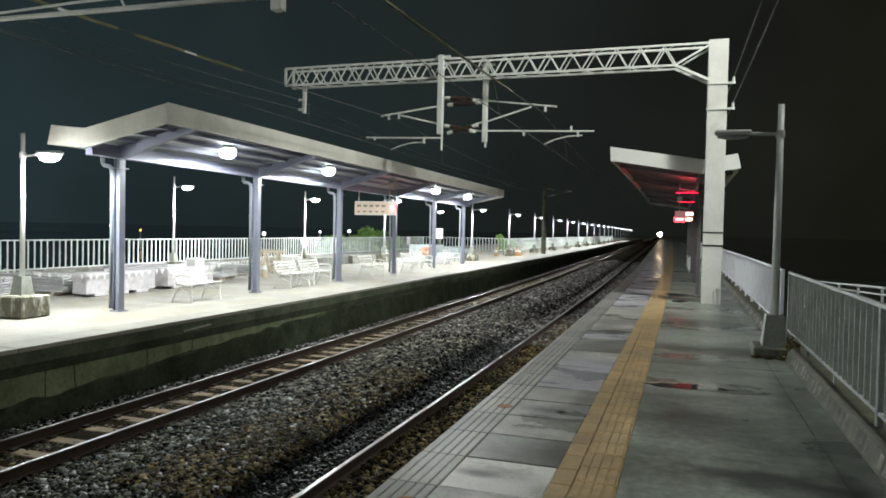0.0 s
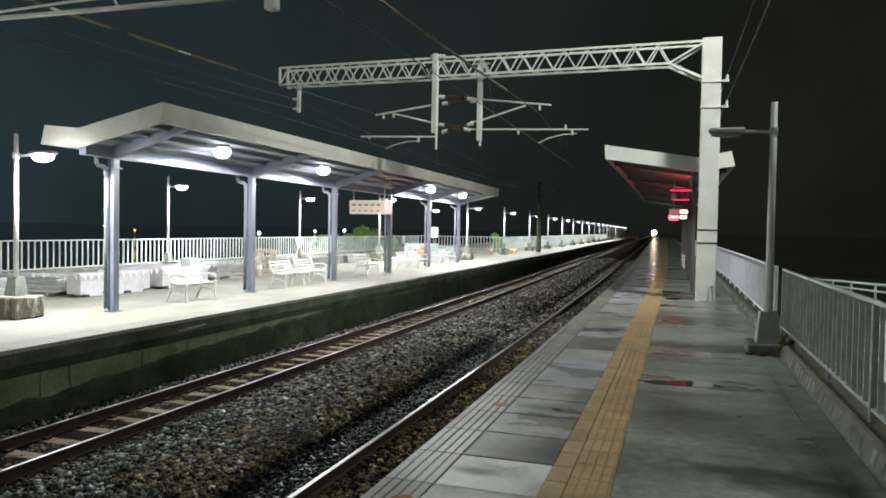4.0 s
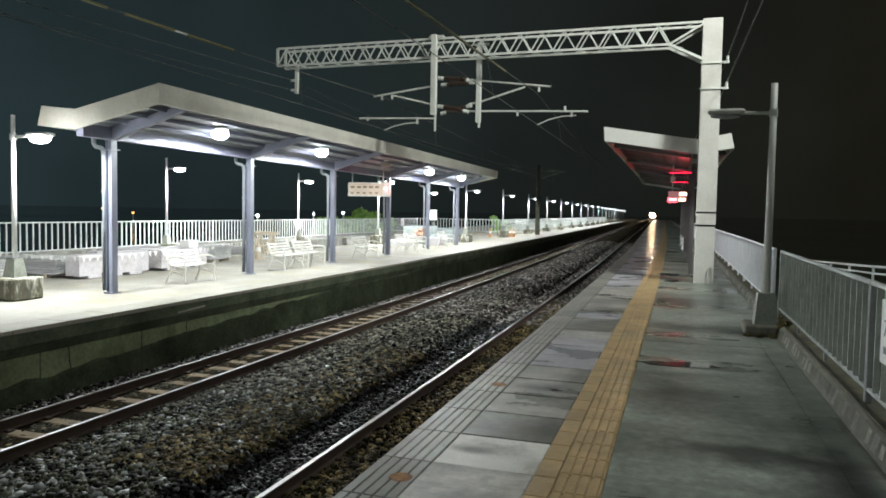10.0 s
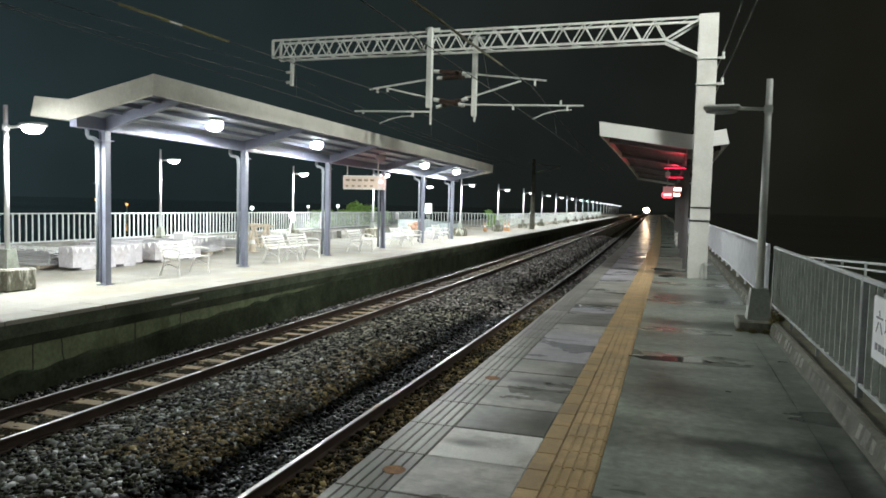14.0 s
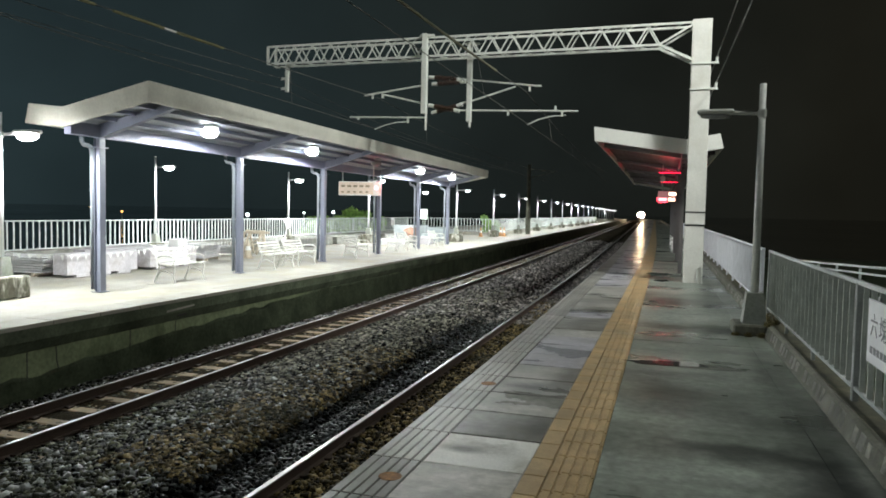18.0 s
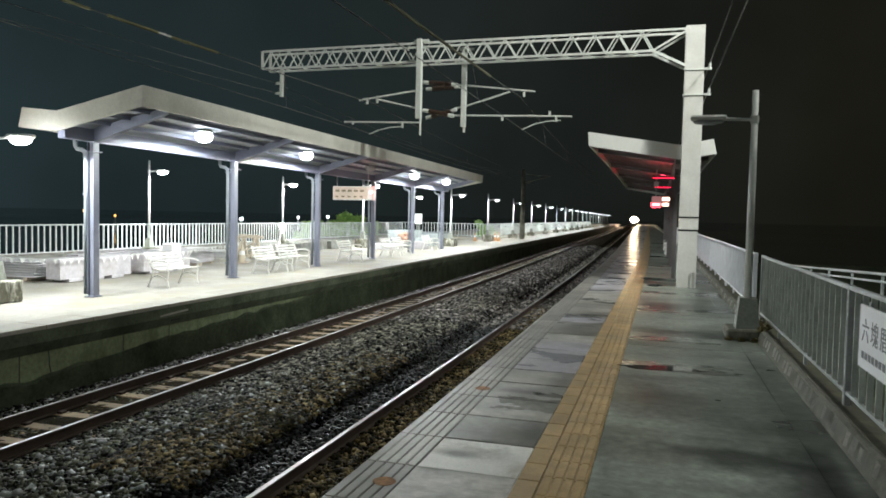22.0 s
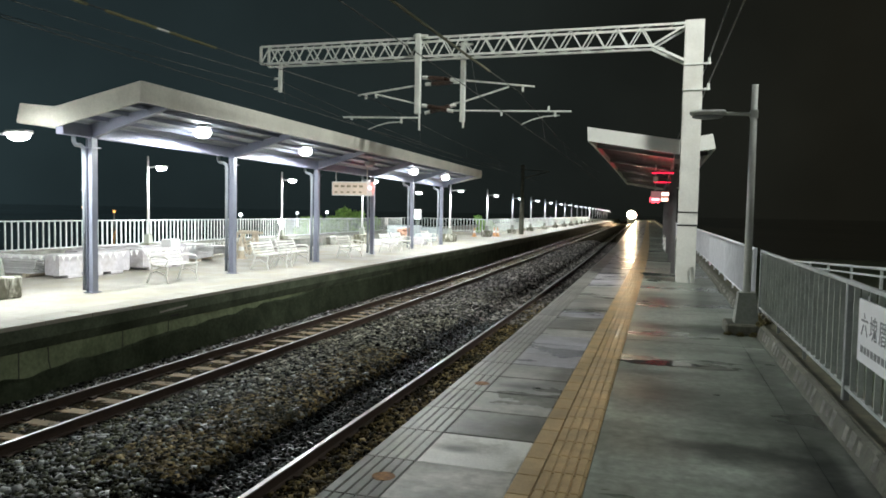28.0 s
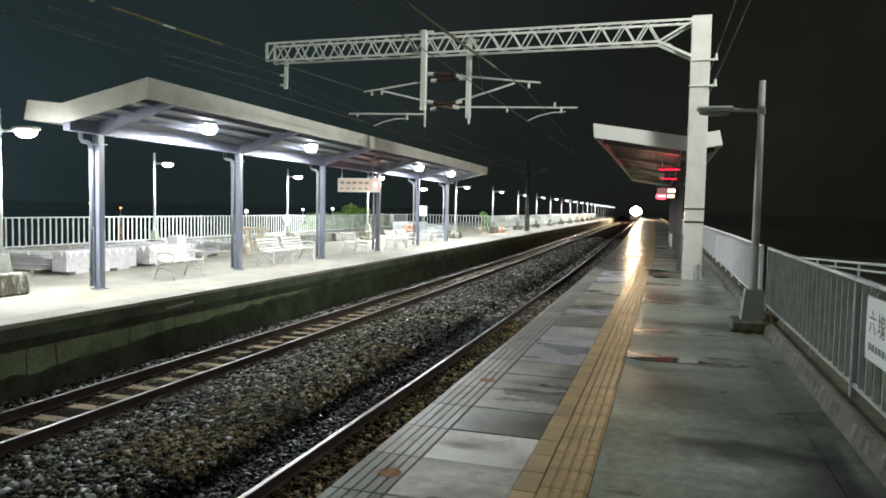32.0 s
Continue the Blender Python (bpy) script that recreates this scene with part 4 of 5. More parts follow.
lamp_post(1.40, 12.42, -1, False, 0.18, white=False, slab=(-0.32, 0.17, -0.27, 0.42))
lamp_post(-12.62, 10.75, 1, True, 0.44, 0.85 * POST_W, top=3.68, arm_z=3.24)
for i in range(2):
    y = 25.5 + 11.6 * i
    lamp_post(-21.0 + cx(y), y, 1, True, 0.3, 2.3 * POST_W)
lamp_post(-16.4, 37.6, 1, True, 0.5, 1.5 * POST_W)
lamp_post(-21.4, 60.0, 1, True, 0.3, POST_W)


def far_x(y):
    """Back of the narrow part of the far platform."""
    return -12.72 - 0.0165 * (min(y, 110) - 43) + (cx(y) - cx(110) if y > 110 else 0)


for i in range(20):
    y = 43.0 + 10.75 * i
    lamp_post(far_x(y), y, 1, True, 0.5 if i < 2 else 0.4, FAR_POST_W if i < 8 else 1.8 * FAR_POST_W if i in (9, 11, 14) else 0, top=3.68, arm_z=3.24, far=True)
# two unseen posts added behind the camera; bare bulbs brighten the canopy's end fascia
for y in (-1.0, -12.7):
    lamp_post(-12.62, y, 1, True, 0.44, 0.85 * POST_W, top=3.68, arm_z=3.24, bulb="POINT")
# unseen tall floodlight mast, added beside the near platform where the fascia's shadow points
yard = thing("floodlight_mast", "unseen grey floodlight mast, added beside the platform for the light from the right", "floodlight", pose(8.4, 13.2, -1.75))
part("pole", rod(bmesh.new(), (0, 0, 0), (0, 0, 17.6), 0.16, 14, 0.09), M["post_paint"], yard, smooth=True)
part("cross_arm", bar(bmesh.new(), (-1.4, 0, 17.5), (1.4, 0, 17.5), 0.1), M["post_paint"], yard)
for x in (-1.2, -0.4, 0.4, 1.2):
    h = part("floodlight", B(x - 0.22, x + 0.22, -0.15, 0.15, 17.58, 17.9, bevel=0.03), M["post_paint"], yard)
    part("floodlight_glass", B(x - 0.19, x + 0.19, -0.12, 0.12, 17.565, 17.578), M["lamp_glow"], h, "glowing floodlight glass")
lamp_light("yard_light", pose(8.4, 13.2, 15.4), YARD_W, WARM, 2.0, degrees=170, blend=0.3)
# second added spot, aimed to brighten the truss, mast and canopy
lamp_light("yard_light", look((8.2, 13.4, 15.3), (-5.0, 21.5, 5.2)), 2.1 * YARD_W, WARM, 0.9, degrees=60, blend=0.7)


# ---- fences ----
def fence_panel(length, material, z0=0.30, z1=1.33, gap=0.262, slat=0.022, depth=0.013, slat_material=None):
    b0 = thing("fence", "", "fence")
    part("top_rail", B(-0.025, 0.025, 0, length, z1 - 0.04, z1, bevel=0.006), material, b0)
    part("bottom_rail", B(-0.02, 0.02, 0, length, z0, z0 + 0.035, bevel=0.005), material, b0)
    part("post", B(-0.03, 0.03, 0.002, 0.03, 0.1, z1 + 0.004, bevel=0.006), material, b0)
    part("post", B(-0.03, 0.03, length - 0.03, length - 0.002, 0.1, z1 + 0.004, bevel=0.006), material, b0)
    n = round(length / gap)
    me = finish(B(-depth, depth, -slat, slat, z0 + 0.036, z1 - 0.041), slat_material or material, "slat")
    for i in range(1, n):
        part("slat", me, None, b0, m=pose(0, length * i / n, 0))
    stub = finish(B(-0.02, 0.02, -0.02, 0.02, 0.1, z0), material, "rail_foot")
    for f in (0.33, 0.66):
        part("rail_foot", stub, None, b0, m=pose(0, length * f, 0))
    return b0


def lay_fence(proto, label, group, spots):
    tagged(proto, label, "fence", group)
    for i, m in enumerate(spots):
        if i == 0:
            proto.matrix_basis = m
        else:
            copy_thing(proto, m)


near = fence_panel(6.0, M["fence"], gap=0.25, slat=0.007, depth=0.024, slat_material=M["fence_slat"])
lay_fence(near, "grey galvanised steel fence panel on the kerb", "fence along the near platform", [on_strip(1.74, y) for y in (7.42, 1.42, -4.58)])
near2 = fence_panel(6.0, M["fence_lamplit"], gap=0.25, slat=0.007, depth=0.024)
lay_fence(near2, "steel fence panel on the kerb past the lamp post, lamplight put into its colour", "fence along the near platform", [on_strip(1.74, y) for y in [14.35 + 6.0 * i for i in range(9)]])
lf = fence_panel(6.0, M["fence_white"])
lay_fence(lf, "pale painted steel fence panel at the back of the far platform", "fence along the far platform", [pose(-21.15 + cx(y), y, -0.03, 0, 0, heading(y)) for y in [-7.0 + 6.0 * i for i in range(11)]])
ff = fence_panel(6.0, M["fence_white"], gap=0.3)
lay_fence(ff, "pale steel fence panel along the narrow end of the far platform", "fence along the platform end", [pose(far_x(y) - 1.0, y, 0.0, 0, 0, 0.945 if y < 108 else heading(y)) for y in [58.0 + 6.0 * i for i in range(20)]])
cross = fence_panel(3.72, M["fence_white"])
lay_fence(cross, "pale steel fence panel across the back of the platform", "fence across the far platform", [pose(-13.95, 57.6, 0, 0, 0, 90), pose(-17.7, 57.6, 0, 0, 0, 90)])
# low walls that carry the far fences
part1 = part("fence_wall", sweep(bmesh.new(), [(-20.95, -0.02), (-20.95, 0.22), (-21.4, 0.22), (-21.4, -0.02)], steps(-10, 60, 3)), M["rubble"], None)
tagged(part1, "low pale concrete wall under the fence", "low wall", kind="structure")
part1 = part("fence_wall", sweep(bmesh.new(), [(0.2, -0.02), (0.2, 0.2), (-0.25, 0.2), (-0.25, -0.02)], (0.1, 26, 55), line=straight), M["platform_pale"], None)
part1.matrix_basis = pose(far_x(57.8) - 1.0, 57.8, 0, 0, 0, 0.945)
tagged(part1, "low concrete wall under the fence of the narrow platform", "low wall", kind="structure")

part1 = part("fence_wall", B(-21.5, -14.05, 57.45, 57.75, -0.02, 0.2, bevel=0.01), M["platform_pale"], None)
tagged(part1, "low concrete wall under the fence across the platform", "low wall", kind="structure")

# ---- overhead line: mast, lattice beam, brackets and wires ----
portal = thing("overhead_line_mast", "cream painted mast with a lattice beam carrying the overhead line brackets", "catenary mast", pose(0, 21.4, 0))
TT, TB, TX = 7.30, 6.73, -13.0
shaft = part("shaft", B(0.50, 1.02, -0.24, 0.24, 1.66, 7.39, bevel=0.01), M["mast"], portal, "square cream steel mast")
part("shaft_foot", B(0.49, 1.01, -0.24, 0.24, 0.0, 1.62, bevel=0.01), M["mast"], portal)
part("collar_plate", B(0.485, 1.025, -0.25, 0.25, 1.62, 1.66), M["band"], portal, "black joint band")
part("paint_band", B(0.49, 1.03, -0.25, 0.25, 1.99, 2.03), M["band"], portal, "black band")
part("ground_strap", tube(bmesh.new(), [(0.86, -0.28, 0), (0.86, -0.28, 0.42), (0.93, -0.27, 0.47), (0.97, -0.27, 0.4), (0.97, -0.27, 0.0)], 0.022), M["post_paint"], portal, "steel pipe at the foot of the mast")
for dy in (-0.22, 0.28):
    part("top_chord", bar(bmesh.new(), (TX, dy, TT), (0.52, dy, TT), 0.06), M["truss"], portal)
    part("bottom_chord", bar(bmesh.new(), (TX, dy, TB), (-0.35, dy, TB), 0.06), M["truss"], portal)
    part("knee_brace", bar(bmesh.new(), (-0.38, dy, TB), (0.52, dy, 6.28), 0.07), M["truss"], portal)
    part("knee_brace", bar(bmesh.new(), (-0.38, dy, TB), (0.52, dy, TT - 0.05), 0.05), M["truss"], portal)
    part("end_post", bar(bmesh.new(), (TX, dy, TB), (TX, dy, TT), 0.07), M["truss"], portal)
    n = 19
    dx = (-0.35 - TX) / n
    for i in range(n):
        x = TX + dx * i
        part("diagonal", bar(bmesh.new(), (x, dy, TB), (x + dx / 2, dy, TT), 0.034), M["truss"], portal)
        part("diagonal", bar(bmesh.new(), (x + dx / 2, dy, TT), (x + dx, dy, TB), 0.034), M["truss"], portal)
for i in range(20):
    x = TX + dx * i
    part("cross_lace", bar(bmesh.new(), (x, -0.22, TB), (x + dx / 2, 0.28, TB), 0.022), M["truss"], portal)
    part("cross_lace", bar(bmesh.new(), (x + dx / 2, 0.28, TT), (min(x + dx, 0.5), -0.22, TT), 0.022), M["truss"], portal)
d1, d2 = (-7.35, -0.36), (-6.11, 0.42)
part("drop_post", B(d1[0] - 0.085, d1[0] + 0.085, -0.45, -0.28, 4.93, 7.39, bevel=0.01), M["truss"], portal, "galvanised drop post")
part("drop_post", B(d2[0] - 0.075, d2[0] + 0.075, 0.34, 0.49, 4.75, 7.25, bevel=0.01), M["truss"], portal, "galvanised drop post")
part("drop_rod", rod(bmesh.new(), (d1[0] + 0.06, -0.36, 4.99), (d1[0] + 0.06, -0.36, 4.42), 0.035), M["truss"], portal)
part("drop_rod", rod(bmesh.new(), (d2[0] + 0.03, 0.4, 4.75), (d2[0] + 0.03, 0.4, 4.58), 0.035), M["truss"], portal)
for x, y_, z in ((d1[0], -0.36, 7.40), (d2[0], 0.42, 7.26)):
    part("post_clamp", B(x - 0.16, x + 0.3, y_ - 0.05, y_ + 0.05, z - 0.1, z - 0.04), M["truss"], portal)


def bracket(name, pts, r=0.03):
    part(name, tube(bmesh.new(), pts, r), M["truss"], portal)


bracket("bracket_tube", [(-7.374, -0.36, 5.813), (-9.37, -0.36, 5.558)])
bracket("bracket_stay", [(-7.374, -0.36, 5.243), (-8.76, -0.36, 5.577)])
bracket("register_tube", [(-7.295, -0.36, 4.81), (-9.881, -0.36, 4.879)])
bracket("register_arm", [(-7.915, -0.36, 4.692), (-8.259, -0.36, 4.683), (-8.652, -0.36, 4.604), (-9.006, -0.36, 4.476)], 0.018)
bracket("bracket_tube", [(-6.424, 0.42, 6.111), (-6.016, 0.42, 6.06), (-3.824, 0.42, 5.795)])
bracket("bracket_stay", [(-6.424, 0.42, 5.346), (-6.067, 0.42, 5.397), (-4.619, 0.42, 5.815)])
bracket("register_tube", [(-6.424, 0.42, 5.122), (-2.671, 0.42, 5.01)])
bracket("register_arm", [(-3.028, 0.42, 4.897), (-3.467, 0.42, 4.877), (-3.875, 0.42, 4.785), (-4.221, 0.42, 4.632)], 0.018)
for x, z0, z1, y_ in ((-9.094, 5.558, 5.44, -0.36), (-8.75, 5.597, 5.459, -0.36), (-7.885, 4.85, 4.653, -0.36), (-9.586, 4.899, 4.791, -0.36), (-4.18, 5.795, 5.652, 0.42), (-3.161, 5.03, 4.857, 0.42), (-4.843, 5.061, 4.928, 0.42), (-3.365, 5.03, 5.183, 0.42)):
    part("fitting", bar(bmesh.new(), (x, y_, z0), (x, y_, z1), 0.06), M["truss"], portal)


def insulator(a, b):
    a, b = Vector(a), Vector(b)
    q = (b - a).to_track_quat("Z", "Y").to_matrix().to_4x4()
    ln = (b - a).length
    prof = [(0.035, 0.0), (0.035, 0.1)]
    k = 11
    for i in range(k):
        z = 0.12 + (ln - 0.24) * i / k
        prof += [(0.042, z), (0.085, z + 0.016), (0.085, z + 0.024), (0.042, z + 0.036)]
    prof += [(0.035, ln - 0.1), (0.035, ln)]
    part("insulator", lathe(bmesh.new(), prof, 12), M["insulator"], portal, "ribbed brown insulator", m=Matrix.Translation(a) @ q, smooth=False)
    for p in (a, b):
        part("insulator_cap", rod(bmesh.new(), p - (b - a).normalized() * 0.09, p + (b - a).normalized() * 0.09, 0.06, 10), M["truss"], portal)


for a, b in (((-7.2, -0.12, 6.09), (-6.27, -0.12, 5.99)), ((-7.2, 0.2, 5.94), (-6.27, 0.2, 5.98)), ((-7.2, -0.12, 5.21), (-6.36, -0.12, 5.04)), ((-7.2, 0.2, 5.05), (-6.36, 0.2, 5.25))):
    insulator(a, b)
part("hanger_post", bar(bmesh.new(), (-12.32, -0.1, 6.75), (-12.34, -0.1, 5.80), 0.1), M["truss"], portal, "short drop post with wire clamps")
for z in (6.25, 5.92):
    part("wire_clamp", bar(bmesh.new(), (-12.55, -0.1, z), (-12.3, -0.1, z), 0.07), M["truss"], portal)
for z in (6.16, 5.45):
    b = bmesh.new()
    box(b, 0.47, 1.05, -0.27, -0.245, z - 0.02, z + 0.02)
    box(b, 1.03, 1.22, -0.27, -0.22, z - 0.03, z + 0.03)
    rod(b, (1.17, -0.25, z), (1.17, -0.25, z + 0.16), 0.035)
    part("wire_bracket", b, M["truss"], portal)


def wire(name, label, pts, r=0.008, material=None):
    ob = part(name, tube(bmesh.new(), pts, r, 5), material or M["wire"])
    return tagged(ob, label, "overhead wire", "overhead line wires")


def sag(a, b, s, n=14):
    a, b = Vector(a), Vector(b)
    return [a.lerp(b, i / n) - Vector((0, 0, s * 4 * (i / n) * (1 - i / n))) for i in range(n + 1)]


def catenary(xs, z_m, z_c, x_c):
    """Carrying and contact wires over one track, with droppers."""
    top, low = [], []
    spans = [(-26.0, 21.4), (21.4, 62.6)]
    for a, b in spans:
        top += sag((xs + cx(a), a, z_m), (xs + cx(b), b, z_m), 0.45)[:-1]
        low += [Vector((x_c + cx(a + (b - a) * i / 10), a + (b - a) * i / 10, z_c)) for i in range(10)]
    wire("carrier_wire", "dark sagging carrier wire over the track", top, 0.011)
    wire("contact_wire", "dark contact wire over the track", low, 0.009)
    for a, b in spans[:2]:
        for f in (0.12, 0.3, 0.5, 0.7, 0.88):
            y = a + (b - a) * f
            x = xs + cx(a) * (1 - f) + cx(b) * f
            wire("dropper_wire", "thin dropper between the overhead wires", [(x, y, z_m - 0.45 * 4 * f * (1 - f)), (x_c + cx(y), y, z_c)], 0.005)


def carrier_point(xs, z_m, y):
    f = (y + 26.0) / 47.4
    return Vector((xs + cx(-26.0) * (1 - f) + cx(21.4) * f, y, z_m - 1.8 * f * (1 - f)))


def sleeve(xs, z_m, y0, y1, material, label, r=0.028):
    wire("wire_sleeve", label, [carrier_point(xs, z_m, y0 + (y1 - y0) * i / 6) for i in range(7)], r, material)


for y0, y1 in ((2.0, 8.25), (8.55, 9.45), (9.85, 11.1), (11.45, 12.95)):
    sleeve(-8.9, 5.5, y0, y1, M["wire_sleeve"], "yellow insulating sleeve on the carrier wire")
for y0, y1 in ((8.25, 8.55), (11.1, 11.45)):
    sleeve(-8.9, 5.5, y0, y1, M["white_plastic"], "white joint of the insulating sleeve", 0.022)
for y0, y1 in ((3.0, 17.5), (10.25, 12.6), (12.75, 16.0)):
    sleeve(-4.1, 5.58, y0, y1, M["sleeve_olive"], "olive insulating sleeve on the carrier wire")
sleeve(-4.1, 5.58, 9.9, 10.25, M["white_plastic"], "white joint of the insulating sleeve", 0.022)

# bracket of the next mast, over the far track
t = thing("overhead_line_mast", "grey mast on the far platform with one bracket over the track", "catenary mast", pose(0, 8.0, 0))
part("shaft", B(-13.85, -13.5, -0.18, 0.18, 0, 7.3, bevel=0.01), M["mast"], t)
part("beam", bar(bmesh.new(), (-13.6, 0, 6.9), (-4.7, 0, 6.9), 0.14), M["truss"], t)
part("drop_post", B(-5.12, -4.97, -0.075, 0.075, 4.7, 6.95, bevel=0.01), M["truss"], t)
part("register_tube", rod(bmesh.new(), (-5.0, 0, 4.90), (-11.3, 0, 4.98), 0.036, 10), M["truss"], t, smooth=True)
part("register_arm", tube(bmesh.new(), [(-7.5, 0, 4.93), (-7.6, 0, 5.09), (-8.4, 0, 5.09), (-9.9, 0, 5.05), (-11.0, 0, 5.0)], 0.02, 8), M["truss"], t, smooth=True)

catenary(-4.1, 5.58, 4.58, -4.0)
catenary(-8.9, 5.5, 4.5, -8.9)
for z in (6.32, 5.61):
    wire("feeder_wire", "dark feeder wire along the mast side", sag((1.17, -26, z + 0.1), (1.17, 21.15, z), 0.5) + sag((1.17, 21.16, z), (0.1, 62, z), 0.5)[1:], 0.011, M["feeder"])
for x, z in ((-12.5, 6.25), (-12.5, 5.92)):
    wire("feeder_wire", "dark feeder wire over the far platform", sag((x, -26, z + 0.1), (x, 21.2, z), 0.5) + sag((x, 21.21, z), (x - 0.9, 62.6, z - 0.2), 0.5)[1:], 0.010)

# ---- things on the far platform ----
def bench_proto():
    b = thing("bench", "white painted slatted metal bench facing the tracks", "bench", group="benches on the far platform")
    for i in range(5):
        x = 0.02 + i * 0.095
        part("seat_slat", B(x, x + 0.066, -0.65, 0.65, 0.425 + 0.012 * abs(i - 2), 0.447 + 0.012 * abs(i - 2), bevel=0.006), M["bench"], b)
    for i in range(4):
        z = 0.50 + i * 0.088
        x = -0.03 - 0.035 * i
        part("back_slat", B(x - 0.012, x + 0.012, -0.65, 0.65, z, z + 0.056, bevel=0.006), M["bench"], b)
    for y in (-0.58, 0.58):
        part("side_frame", tube(bmesh.new(), [(0.47, y, 0.0), (0.42, y, 0.2), (0.46, y, 0.40), (0.2, y, 0.415), (0.0, y, 0.43), (-0.05, y, 0.6), (-0.17, y, 0.86)], 0.024, 7), M["bench"], b, "curved cast end frame")
        part("rear_leg", tube(bmesh.new(), [(0.02, y, 0.43), (-0.04, y, 0.22), (-0.14, y, 0.0)], 0.024, 7), M["bench"], b)
        part("armrest", tube(bmesh.new(), [(-0.06, y, 0.62), (0.1, y, 0.66), (0.36, y, 0.655), (0.46, y, 0.6), (0.44, y, 0.5), (0.4, y, 0.42)], 0.022, 7), M["bench"], b, "curled armrest")
        part("foot_bar", tube(bmesh.new(), [(0.42, y, 0.2), (0.15, y, 0.3), (-0.03, y, 0.24)], 0.015, 6), M["bench"], b)
    return b


bench = bench_proto()
bench.matrix_basis = on_line(-11.85, 15.05)
for y in (19.78, 21.28, 25.95, 30.55, 32.1, 36.8):
    copy_thing(bench, on_line(-11.87, y))


def barrier_proto():
    b = thing("road_barrier", "grey-white concrete barrier standing on low feet", "barrier", group="barriers stored on the far platform")
    prof = [(-0.24, 0.08), (-0.24, 0.56), (-0.20, 0.62), (0.20, 0.62), (0.24, 0.56), (0.24, 0.08)]
    part("barrier_body", sweep(bmesh.new(), prof, (-1.18, -0.6, 0, 0.6, 1.18), line=straight), M["barrier"], b)
    for y in (-0.7, 0.0, 0.7):
        part("barrier_foot", B(-0.26, 0.26, y - 0.22, y + 0.22, 0, 0.079, bevel=0.01), M["barrier"], b)
    return b


bar_ = barrier_proto()
bar_.matrix_basis = pose(-14.68, 15.4, 0, 0, 0, -3)
for x, y, a in ((-14.82, 18.4, 4), (-15.55, 16.9, -3), (-15.75, 19.5, 3), (-16.5, 18.2, 1)):
    copy_thing(bar_, pose(x, y, 0, 0, 0, a))


# white pennants on a cord in front of the barriers
def bunting(points, step=0.27):
    t = thing("bunting", "cord of small white pennants strung along the barriers", "bunting")
    part("cord", tube(bmesh.new(), points, 0.006, 5), M["fence_white"], t)
    rg = random.Random(8)
    pts = [Vector(p) for p in points]
    me = bmesh.new()
    q = [me.verts.new(c) for c in ((-0.065, 0.003, 0.0), (0.065, 0.003, 0.0), (0.0, 0.003, -0.15), (-0.065, -0.003, 0.0), (0.065, -0.003, 0.0), (0.0, -0.003, -0.15))]
    me.faces.new(q[:3])
    me.faces.new(q[3:][::-1])
    for k in range(3):
        me.faces.new((q[k], q[3 + k], q[3 + (k + 1) % 3], q[(k + 1) % 3]))
    me = finish(me, M["flag"], "pennant")
    for a, b in zip(pts, pts[1:]):
        n = max(1, round((b - a).length / step))
        ang = math.degrees(math.atan2(b.y - a.y, b.x - a.x))
        for k in range(n):
            p = a.lerp(b, (k + rg.uniform(0.25, 0.75)) / n)
            part("pennant", me, None, t, m=pose(p.x, p.y, p.z, rg.uniform(-14, 14), rg.uniform(-10, 10), ang + rg.uniform(-15, 15)))


bunting([(-16.9, 13.85, 0.66), (-15.6, 13.98, 0.60), (-14.40, 14.05, 0.61), (-14.37, 15.4, 0.57), (-14.36, 16.75, 0.62), (-14.50, 18.2, 0.57), (-14.58, 19.7, 0.62), (-15.1, 20.9, 0.66), (-15.25, 21.7, 0.64), (-15.45, 22.6, 0.62), (-15.5, 23.7, 0.72)])


def bundle(x, y, w, d, layers, turn, label="stack of pale planks bundled in layers"):
    rg = random.Random(int(x * 10 + y))
    t = thing("plank_stack", label, "plank stack", pose(x, y, 0, 0, 0, turn), "building material on the far platform")
    for s in (-0.35, 0.35):
        part("bearer", B(s * w - 0.05, s * w + 0.05, -d / 2, d / 2, 0, 0.1, bevel=0.006), M["wood"], t)
    for k in range(layers):
        z = 0.1 + k * 0.064
        n = 4
        for i in range(n):
            y0 = -d / 2 + d * i / n
            part("plank", B(-w / 2 + rg.uniform(-0.04, 0.04), w / 2 + rg.uniform(-0.04, 0.04), y0 + 0.008, y0 + d / n - 0.008, z, z + 0.034, bevel=0.004), M["plank"], t)
    for s in (-0.3, 0.3):
        part("strap", B(s * w - 0.015, s * w + 0.015, -d / 2 - 0.01, d / 2 + 0.01, 0.1 + layers * 0.064 - 0.029, 0.1 + layers * 0.064 - 0.025), M["post_paint"], t)
    return t


bundle(-16.35, 14.55, 2.1, 0.9, 7, 4)
bundle(-16.9, 12.9, 2.0, 0.9, 7, 8)
bundle(-15.85, 21.45, 1.6, 0.9, 8, 106)
bundle(-18.6, 17.4, 2.4, 1.0, 3, 2)
bundle(-16.6, 23.9, 1.4, 0.8, 5, 20)

# pale blocks and sheets left on top of the barriers' row
def slab_block(x, y, w, d, h, turn, material, name="packed_block", label="pale wrapped block of building material", z=0.0):
    t = thing(name, label, "building material", pose(x, y, z, 0, 0, turn), "building material on the far platform")
    n = max(1, round(h / 0.2))
    for k in range(n):
        part("layer", B(-w / 2 + 0.012 * (k % 2), w / 2 - 0.01 * (k % 2), -d / 2, d / 2, h * k / n, h * (k + 1) / n - 0.006, bevel=0.012), material, t)


